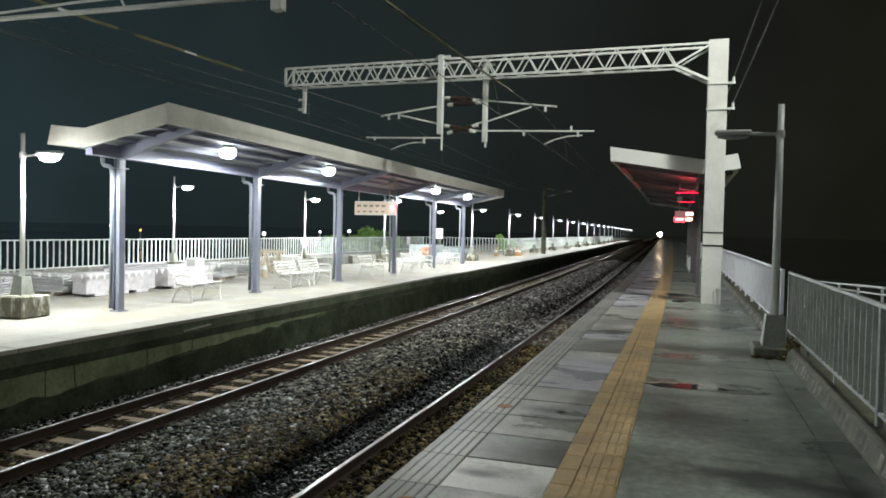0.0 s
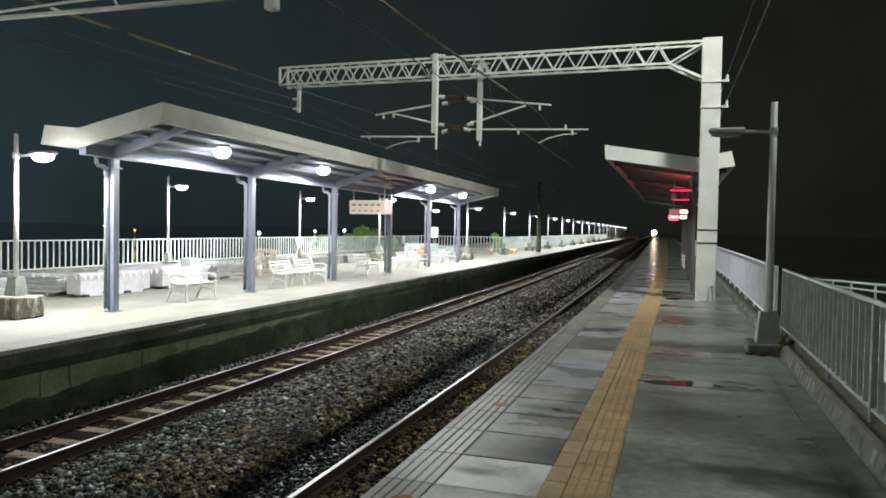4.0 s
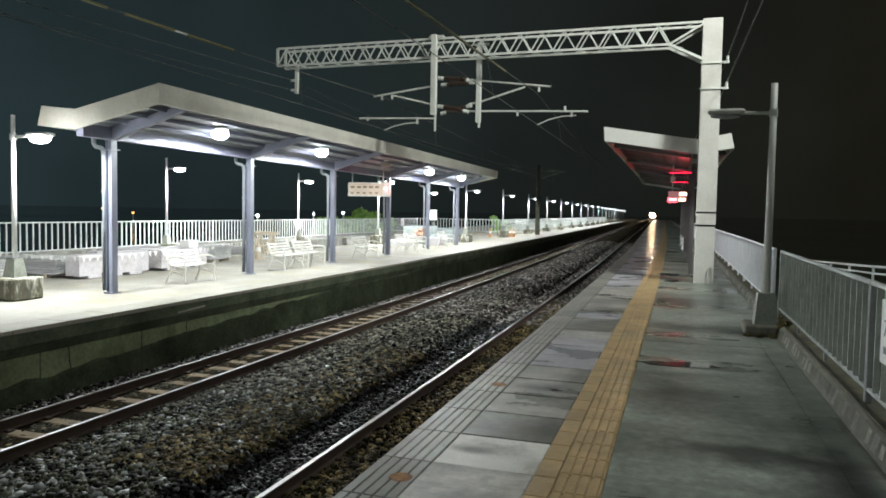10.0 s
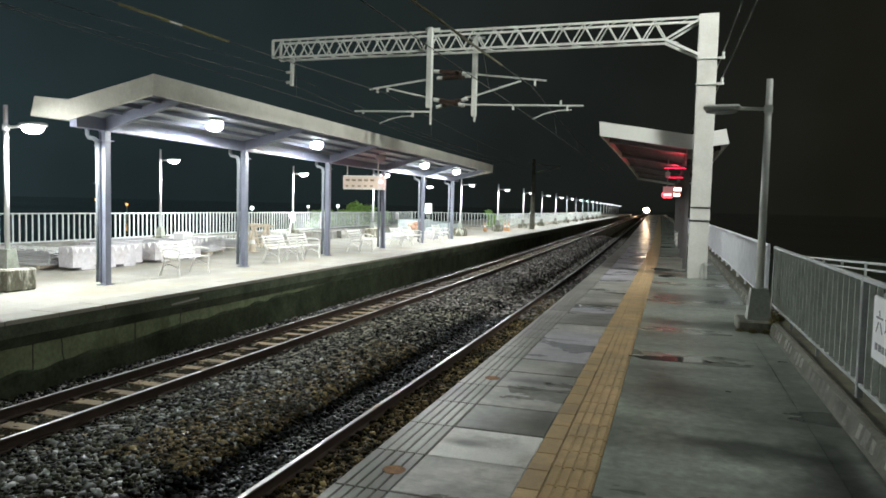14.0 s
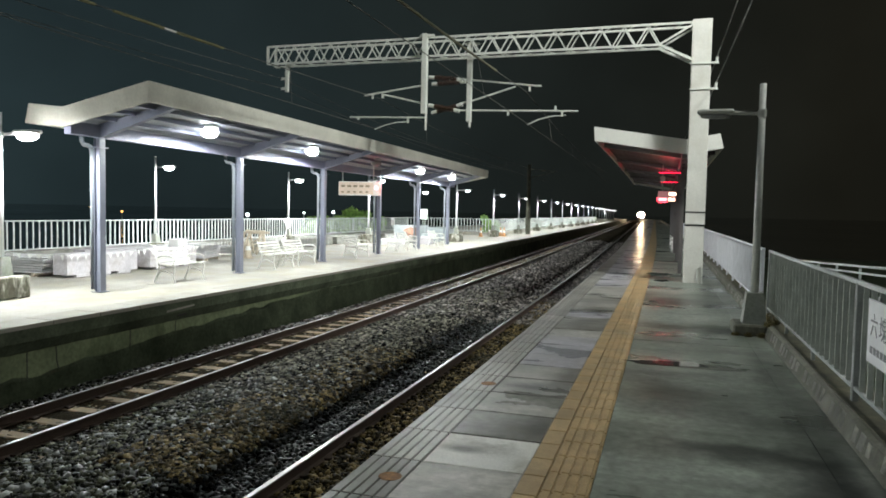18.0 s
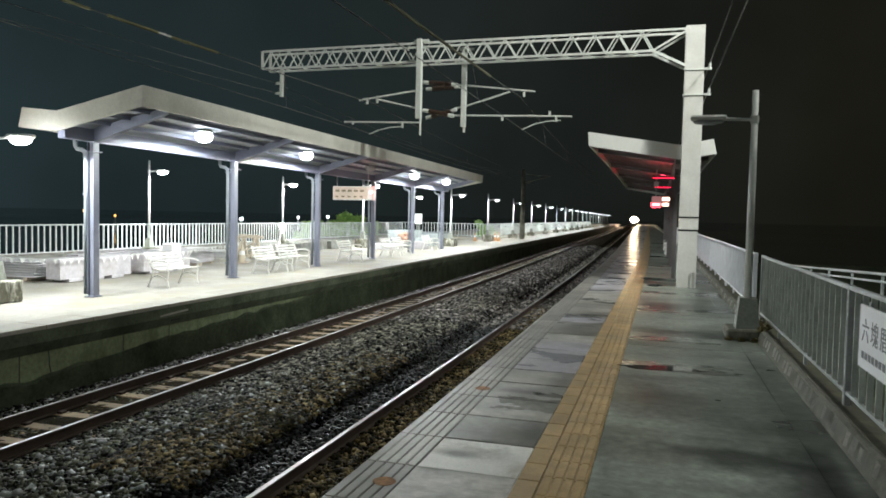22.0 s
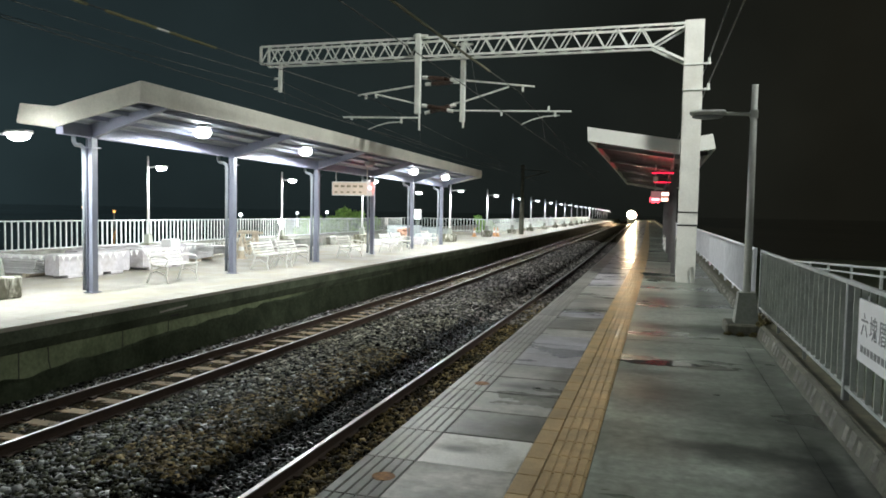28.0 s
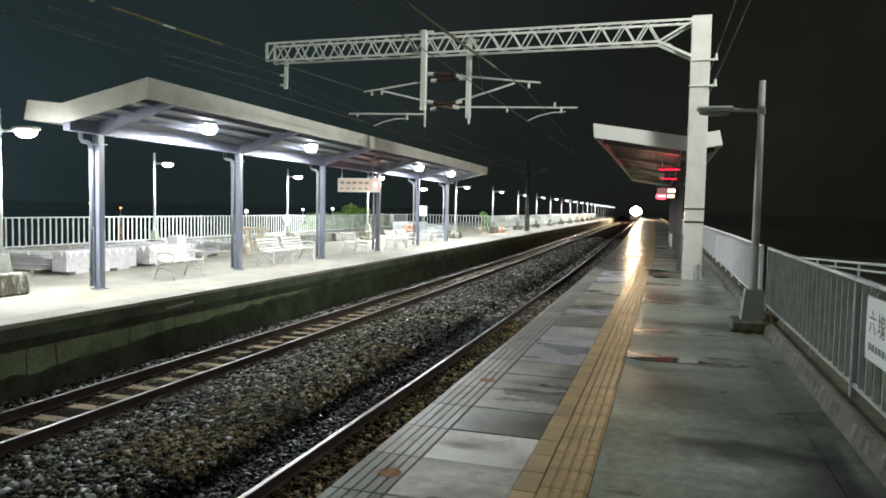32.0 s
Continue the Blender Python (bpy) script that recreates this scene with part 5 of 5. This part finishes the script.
slab_block(-14.86, 18.95, 0.34, 0.55, 0.24, 8, M["white_plastic"], label="white box standing on a barrier", z=0.62)
slab_block(-17.6, 18.9, 0.8, 1.6, 0.5, 5, M["white_plastic"])
slab_block(-17.4, 28.9, 0.6, 3.0, 0.40, 3, M["rubble"], label="low heap of grey concrete pieces")
slab_block(-17.3, 32.6, 0.5, 3.6, 0.42, 1, M["rubble"], label="low row of grey concrete kerb stones")
slab_block(-17.2, 36.0, 0.5, 2.8, 0.42, 1, M["rubble"], label="low row of grey concrete kerb stones")
slab_block(-16.2, 44.2, 1.6, 2.6, 0.95, 4, M["tarp"], label="tall pallet of grey blocks under a pale sheet")
slab_block(-14.2, 42.6, 1.2, 1.2, 0.5, 10, M["tarp"])
slab_block(-14.8, 46.8, 1.3, 2.0, 0.7, 2, M["tarp"], label="pallet of grey blocks under a pale sheet")
slab_block(-13.3, 38.6, 0.9, 1.0, 0.42, 8, M["barrier"])
slab_block(-16.6, 50.2, 1.3, 2.0, 0.7, 2, M["tarp"], label="pallet of grey blocks under a pale sheet")
slab_block(-14.7, 36.8, 1.5, 1.1, 0.3, 15, M["plank"])

# timber frames leaning on the barriers
def timber_frame(x, y, turn):
    t = thing("timber_frame", "raw timber trestle leaning among the building material", "trestle", pose(x, y, 0, 0, 0, turn), "timber trestles")
    for s in (-0.45, 0.45):
        for d, nm in ((-0.28, "leg"), (0.28, "leg")):
            part(nm, bar(bmesh.new(), (s, d, 0), (s * 0.8, 0, 0.92), 0.07), M["wood"], t)
    part("beam", bar(bmesh.new(), (-0.6, 0, 0.93), (0.6, 0, 0.93), 0.08), M["wood"], t)
    part("brace", bar(bmesh.new(), (-0.42, -0.2, 0.3), (0.4, -0.1, 0.62), 0.05), M["wood"], t)
    part("brace", bar(bmesh.new(), (-0.45, 0.26, 0.22), (0.45, 0.26, 0.22), 0.05), M["wood"], t)


timber_frame(-15.3, 24.0, 30)
timber_frame(-16.2, 25.5, -20)


def traffic_cone(x, y, pale=False, turn=0):
    t = thing("traffic_cone", "faded pale traffic cone" if pale else "orange traffic cone with a white band", "traffic cone", pose(x, y, 0, 0, 0, turn), "traffic cones")
    body = M["wood"] if pale else M["cone_orange"]
    part("cone_base", B(-0.19, 0.19, -0.19, 0.19, 0, 0.035, bevel=0.01), body, t)
    part("cone_body", lathe(bmesh.new(), [(0.15, 0.035), (0.10, 0.30), (0.075, 0.45), (0.03, 0.70), (0.028, 0.72)], 16), body, t, smooth=True)
    part("cone_band", lathe(bmesh.new(), [(0.104, 0.31), (0.079, 0.46), (0.072, 0.46), (0.097, 0.31)], 16), M["white_plastic"], t, "white reflective band")


for x, y in ((-13.75, 53.2), (-12.7, 55.5), (-12.35, 55.2)):
    traffic_cone(x, y)
traffic_cone(-14.85, 22.9, True)

# crumpled orange netting
b = bmesh.new()
bmesh.ops.create_icosphere(b, subdivisions=3, radius=0.5)
for v in b.verts:
    v.co *= 0.75 + 0.6 * noise.noise(v.co * 3.1)
    v.co.z = max(-0.25, v.co.z * 0.75)
net = part("safety_netting", b, M["orange_cloth"], None)
net.matrix_basis = pose(-14.4, 39.4, 0.6)
tagged(net, "crumpled heap of orange safety netting on a low stack", "netting")
slab_block(-14.4, 39.4, 1.1, 1.1, 0.36, 8, M["rubble"], label="low stack of grey concrete pieces")

# rag and rope tied to the lamp post at the fence, and a short yellow post
b = bmesh.new()
bmesh.ops.create_icosphere(b, subdivisions=3, radius=0.22)
for v in b.verts:
    v.co *= 0.8 + 0.55 * noise.noise(v.co * 7.3)
    v.co.z *= 1.5
rag = tagged(part("tied_rag", b, M["flag"], None), "white rag tied round the foot of a lamp post", "rag")
rag.matrix_basis = pose(-20.95 + cx(37.1), 37.0, 1.02)
rope = part("rope", tube(bmesh.new(), sag((-20.95 + cx(37.1), 36.85, 1.0), (-20.3 + cx(35.4), 35.4, 0.05), 0.12, 8), 0.025, 6), M["flag"], None)
tagged(rope, "pale rope hanging from the lamp post to the ground", "rope")
ypost = thing("marker_post", "short yellow marker post behind the fence", "marker post", pose(-21.6 + cx(32.6), 32.6, -1.75))
part("post", rod(bmesh.new(), (0, 0, 0), (0, 0, 3.05), 0.07, 10), M["wire_sleeve"], ypost, smooth=True)
part("cap", lathe(bmesh.new(), [(0.078, 3.05), (0.078, 3.08), (0.03, 3.12)], 10), M["wire_sleeve"], ypost)

# notice on the far fence and a lit box on a post
t = thing("notice", "white paper notice on the far fence", "notice", on_line(-21.15, 55.1))
part("notice_plate", B(0.02, 0.035, -0.38, 0.38, 0.66, 1.28), M["sign_white"], t)
for i in range(4):
    part("text_bar", B(0.036, 0.039, -0.28, 0.22 - 0.06 * (i % 2), 0.72 + 0.11 * i, 0.755 + 0.11 * i), M["ink"], t)
t = thing("light_box_sign", "lit white sign box on a post behind the platform", "light box", pose(-19.6, 56.6, 0))
part("post", rod(bmesh.new(), (0, 0, 0), (0, 0, 1.1), 0.06), M["post_paint"], t)
part("box", B(-0.3, 0.3, -0.1, 0.1, 1.2, 2.05, bevel=0.02), M["white_plastic"], t)
part("lit_face", B(-0.27, 0.27, -0.112, -0.103, 1.24, 2.02), M["box_glow"], t, "glowing white face")

# hanging information board under the far canopy
t = thing("information_board", "hanging information board with a lit text panel and a red lamp", "information board", on_line(-11.42, 25.6))
part("casing", B(-0.86, 0.86, -0.09, 0.09, 2.46, 3.0, bevel=0.015), M["fascia_white"], t)
part("text_panel", B(-0.83, 0.62, -0.098, -0.092, 2.5, 2.96), M["board_back"], t, "warm lit panel")
for r_, z in enumerate((2.80, 2.58)):
    for i in range(5):
        x = -0.74 + 0.26 * i
        part("text_bar", B(x, x + (0.17 if r_ == 0 else 0.12), -0.104, -0.099, z - 0.02, z + 0.06 - 0.02 * r_), M["board_text"], t, "faint brown characters")
red = bmesh.new()
bmesh.ops.create_uvsphere(red, u_segments=12, v_segments=8, radius=0.08)
part("red_lamp", red, M["led_pink"], t, "glowing red lamp", m=pose(0.76, -0.12, 2.76), smooth=True)
lamp_light("board_light", pose(-11.42 + cx(25.6) + 1.02, 25.5, 2.85), 8.0, (1.0, 0.08, 0.08), 0.06, kind="POINT")
for x in (-0.72, 0.6):
    part("hanger", rod(bmesh.new(), (x, 0, 3.0), (x, 0, 3.62), 0.02), M["post_paint"], t)

# ---- things on the near platform ----
t = thing("information_board", "hanging display with glowing red and white characters", "information board", pose(-0.02, 30.6, 0))
part("casing", B(-0.38, 0.36, -0.1, 0.1, 2.46, 2.92, bevel=0.015), M["black"], t)
part("red_panel", B(-0.36, 0.34, -0.107, -0.102, 2.48, 2.90), M["led_dim"], t, "dim red panel")
for x0, x1, z0, z1, k in ((-0.34, -0.02, 2.51, 2.62, "led_pink"), (0.06, 0.34, 2.73, 2.85, "led_white"), (0.06, 0.3, 2.51, 2.62, "led_white")):
    part("text_bar", B(x0, x1, -0.114, -0.108, z0, z1), M[k], t)
# glowing strips added here and below the casing for the display's red glow
part("red_lamp", B(-0.40, -0.381, -0.08, 0.06, 2.47, 2.66), M["led_red"], t, "added strip for the display's red glow on the side of the casing")
part("hanger", rod(bmesh.new(), (-0.2, 0, 2.92), (-0.2, 0, 4.0), 0.025), M["post_paint"], t)
part("red_edge", B(-0.36, 0.0, -0.10, 0.06, 2.44, 2.459), M["led_red"], t, "added strip for the display's red glow below the casing")
part("hanger_plate", B(-0.3, -0.1, -0.08, 0.08, 3.3, 3.5, bevel=0.01), M["fascia_white"], t)
# added red lamps, no fixture known; tubes placed so the puddle mirrors red
for x, y, watts in ((0.08, 26.75, 95.0), (0.08, 34.2, 120.0)):
    t = thing("red_signal_lamp", "added red lamp that reddens the canopy sheet and the puddle", "signal lamp", pose(x, y, 3.50), "red lamps")
    part("lamp_body", B(-0.42, 0.36, -0.03, 0.03, -0.045, 0.0, bevel=0.008), M["black"], t)
    part("red_tube", rod(bmesh.new(), (-0.40, 0, -0.062), (0.34, 0, -0.062), 0.016, 10), M["led_tube"], t, "glowing red tube", smooth=True)
    part("stem", rod(bmesh.new(), (0.03, 0, -0.03), (0.37, 0, -0.03), 0.012), M["black"], t)
    lamp_light("red_light", pose(x, y, 3.54, 180), watts, (1.0, 0.03, 0.08), 0.08, degrees=165, blend=0.3)
for y in (41.0, 43.0, 47.5):
    copy_thing(bench, on_strip(0.85, y, 0, 180)).name = "bench"

# station name board on the near fence
t = thing("name_board", "white station name board with grey characters on the fence", "sign", pose(1.70, 6.88, 0, 0, 0, 180))
part("plate", B(-0.012, 0.012, 0.0, 1.25, 0.68, 1.22, bevel=0.004), M["sign_white"], t)
dg = bpy.context.evaluated_depsgraph_get()
for i, sign in enumerate("\u516d\u584a\u539d"):
    txt = bpy.data.curves.new("name_text", "FONT")
    txt.body, txt.size, txt.extrude = sign, 0.215, 0.002
    holder = bpy.data.objects.new("name_text", txt)
    scene.collection.objects.link(holder)
    dg.update()
    me = bpy.data.meshes.new_from_object(holder.evaluated_get(dg))
    bpy.data.objects.remove(holder)
    me.materials.clear()
    me.materials.append(M["ink"])
    part("character", me, None, t, "grey character", m=Matrix(((0, 0, 1, 0.013), (1, 0, 0, 0.09 + 0.26 * i), (0, 1, 0, 0.93), (0, 0, 0, 1))))
for i in range(9):
    part("text_bar", B(0.013, 0.016, 0.11 + 0.1 * i, 0.18 + 0.1 * i, 0.77, 0.83), M["ink"], t)
for y in (0.2, 1.0):
    part("clip", B(-0.03, -0.012, y - 0.03, y + 0.03, 1.17, 1.25), M["fence"], t)

# brick beside the lamp's base
b = part("brick", B(-0.06, 0.06, -0.11, 0.11, 0, 0.07, bevel=0.008), M["kerb_patch"], None)
b.matrix_basis = pose(1.66, 12.98, 0.19, 0, 0, 20)
tagged(b, "loose pale brick lying on the kerb beside the lamp post", "brick")

# handrail of the ramp behind the near platform
t = thing("ramp_handrail", "white painted pipe handrail of the ramp beside the platform", "handrail")
ra, rb = Vector((4.2, 10.0, 1.19)), Vector((4.2, 26.0, 0.49))
for dz, r_ in ((0.0, 0.03), (-0.15, 0.025)):
    part("rail_pipe", rod(bmesh.new(), ra + Vector((0, 0, dz)), rb + Vector((0, 0, dz)), r_, 10), M["fence_white"], t, smooth=True)
for i in range(7):
    p = ra.lerp(rb, (i + 0.5) / 7)
    part("post", rod(bmesh.new(), (p.x, p.y, -1.75), p, 0.03, 8), M["fence_white"], t)

# train on the near track, coming on with its headlights lit
train = thing("train", "locomotive-hauled train coming on with bright headlights", "train")
TR = -1.04
b = bmesh.new()
prof = [(-1.42, 0.9), (-1.45, 2.6), (-1.3, 3.35), (-0.85, 3.75), (0.85, 3.75), (1.3, 3.35), (1.45, 2.6), (1.42, 0.9)]
ring0 = [b.verts.new((x * 0.93, -0.0, z)) for x, z in prof]
ring1 = [b.verts.new((x, 0.7, z)) for x, z in prof]
ring2 = [b.verts.new((x, 18, z)) for x, z in prof]
for a, c in ((ring0, ring1), (ring1, ring2)):
    for i in range(8):
        b.faces.new((a[i], a[(i + 1) % 8], c[(i + 1) % 8], c[i]))
b.faces.new(ring0[::-1])
b.faces.new(ring2)
part("cab_body", b, M["train_body"], train)
for x in (-0.62, 0.62):
    part("windscreen", B(x - 0.55, x + 0.55, -0.02, -0.005, 1.7, 2.85, bevel=0.005), M["train_dark"], train)
part("skirt", B(-1.3, 1.3, 0.1, 17.5, 0.3, 0.88), M["black"], train)
part("coupler", B(-0.15, 0.15, -0.4, 0.1, 0.75, 1.0, bevel=0.03), M["black"], train)
# lenses far oversized: the glowing discs also stand for the headlights' glare
for x, z, d in ((-0.66, 3.1, 0.0), (0.66, 3.1, 0.03), (0.0, 3.5, 0.06), (0.0, 2.7, 0.09)):
    h = part("headlight", rod(bmesh.new(), (x, 0.05 - d, z), (x, -0.06 - d, z), 0.75, 20), M["black"], train)
    part("headlight_lens", rod(bmesh.new(), (x, -0.061 - d, z), (x, -0.08 - d, z), 0.745, 20, 0.735), M["head_glow"], h, "glowing warm headlight, oversized to stand for its glare")
for y in (20, 41, 62):
    part("carriage", B(-1.42, 1.42, y, y + 20, 0.8, 3.7, bevel=0.2), M["train_body"], train)
for y in (3, 15, 23, 37, 44, 58, 65, 79):
    for x in (-0.5375, 0.5375):
        part("wheel", rod(bmesh.new(), (x - 0.06, y, 0.43), (x + 0.06, y, 0.43), 0.43, 18), M["rail_web"], train)

# ---- distance ----
def street_lamp(x, y, z, glow, label, size=0.35, ground=-1.75):
    t = thing("street_lamp", label, "street lamp", pose(x, y, 0), "distant street lamps")
    part("pole", rod(bmesh.new(), (0, 0, ground), (0, 0, z), 0.09, 8), M["post_paint"], t)
    h = bmesh.new()
    bmesh.ops.create_uvsphere(h, u_segments=12, v_segments=8, radius=size)
    part("lamp_head", h, glow, t, "glowing lamp head", m=pose(0, 0, z))


street_lamp(-145, 150, 1.3, M["orange_glow"], "distant street lamp with an orange glow", 0.26)
street_lamp(-99, 110, 0.7, M["orange_glow"], "distant street lamp with an orange glow", 0.22)
street_lamp(-65, 100, 0.75, M["far_glow"], "distant street lamp with a white glow", 0.28)
street_lamp(-65.7, 120, 1.1, M["far_glow"], "distant street lamp with a white glow", 0.2)
street_lamp(-59.5, 120, 1.35, M["far_glow"], "distant street lamp with a white glow", 0.26)

# slim line pole on the far platform
t = thing("line_pole", "slim grey concrete pole with a small bracket carrying the wires", "pole", pose(-11.85, 62.6, 0))
part("pole", rod(bmesh.new(), (0, 0, 0), (0, 0, 6.2), 0.2, 12, 0.15), M["kerb"], t, smooth=True)
part("sleeve", rod(bmesh.new(), (0, 0, 0), (0, 0, 1.5), 0.23, 12), M["kerb"], t)
part("bracket", bar(bmesh.new(), (0, 0, 5.0), (2.4, 0, 5.6), 0.07), M["kerb"], t)
part("stay", bar(bmesh.new(), (0, 0, 5.8), (2.4, 0, 5.6), 0.05), M["kerb"], t)


def foliage(name, label, category, spots, leaf, count, material, seed, kind="", parent=None):
    """Many small leaves round the given (x, y, z, radius) clumps, in one mesh."""
    rg = np.random.default_rng(seed)
    verts, faces = [], []
    for x, y, z, r in spots:
        for _ in range(count):
            d = rg.normal(size=3)
            d /= np.linalg.norm(d)
            p = np.array((x, y, z)) + d * r * (0.55 + 0.5 * rg.random()) * np.array((1, 1, 0.8))
            a = rg.normal(size=3) * leaf
            c = rg.normal(size=3) * leaf
            i = len(verts)
            verts += [tuple(p - a), tuple(p + c * 0.5), tuple(p + a), tuple(p - c * 0.5)]
            faces.append((i, i + 1, i + 2, i + 3))
    me = bpy.data.meshes.new(name)
    me.from_pydata(verts, [], faces)
    me.materials.append(material)
    ob = new(name, me)
    ob.parent = parent
    return ob


litter = foliage("leaf_litter", "", "", [(1.60, 12.12, 0.215, 0.07), (1.68, 12.3, 0.21, 0.08), (1.62, 12.75, 0.21, 0.09), (1.70, 12.95, 0.21, 0.08), (1.12, 12.16, 0.02, 0.05), (1.5, 12.1, 0.02, 0.05), (1.30, 12.1, 0.02, 0.05)], 0.022, 90, M["moss"], 9)
tagged(litter, "dry leaves and moss gathered round the foot of the lamp post", "leaf litter", kind="stuff")
rg = random.Random(3)
bush = thing("bush", "leafy green bush behind the fence, lit by the platform lamps", "bush", pose(-24.8, 53.5, -1.75))
for i in range(5):
    part("branch", rod(bmesh.new(), (0.1 * i - 0.2, 0, 0), (rg.uniform(-1, 1), rg.uniform(-0.6, 0.6), rg.uniform(2.2, 3.6)), 0.05, 6, 0.015), M["bark"], bush)
foliage("leaves", "", "", [(rg.uniform(-4.2, 2.6), rg.uniform(-1.2, 1.2), rg.uniform(1.2, 2.7), rg.uniform(0.35, 0.6)) for _ in range(56)] + [(rg.uniform(-1.0, 1.3), rg.uniform(-0.8, 0.8), rg.uniform(2.7, 3.5), rg.uniform(0.35, 0.55)) for _ in range(18)], 0.09, 130, M["leaf"], 4, parent=bush)
bush2 = thing("bush", "small dark green bush behind the end fence", "bush", pose(-15.2, 62.5, -1.75))
for i in range(3):
    part("branch", rod(bmesh.new(), (0.1 * i - 0.2, 0, 0), (rg.uniform(-0.6, 0.6), rg.uniform(-0.6, 0.6), rg.uniform(2.2, 3.4)), 0.05, 6, 0.015), M["bark"], bush2)
foliage("leaves", "", "", [(rg.uniform(-0.8, 0.8), rg.uniform(-0.6, 0.6), rg.uniform(1.7, 3.1), rg.uniform(0.3, 0.45)) for _ in range(12)], 0.09, 110, M["leaf"], 5, parent=bush2)


# ---- what moves ----
def motions():
    turn = math.degrees(math.atan(BEND * BEND_END))
    rows = []
    for t, y in ((0, 560.0), (8, 468.0), (16, 377.0), (24, 287.0), (32, 200.0)):
        rows.append((t, pose(-3.41 + cx(y), y, TR, 0, 0, turn)))
    walk(train, rows)


motions()
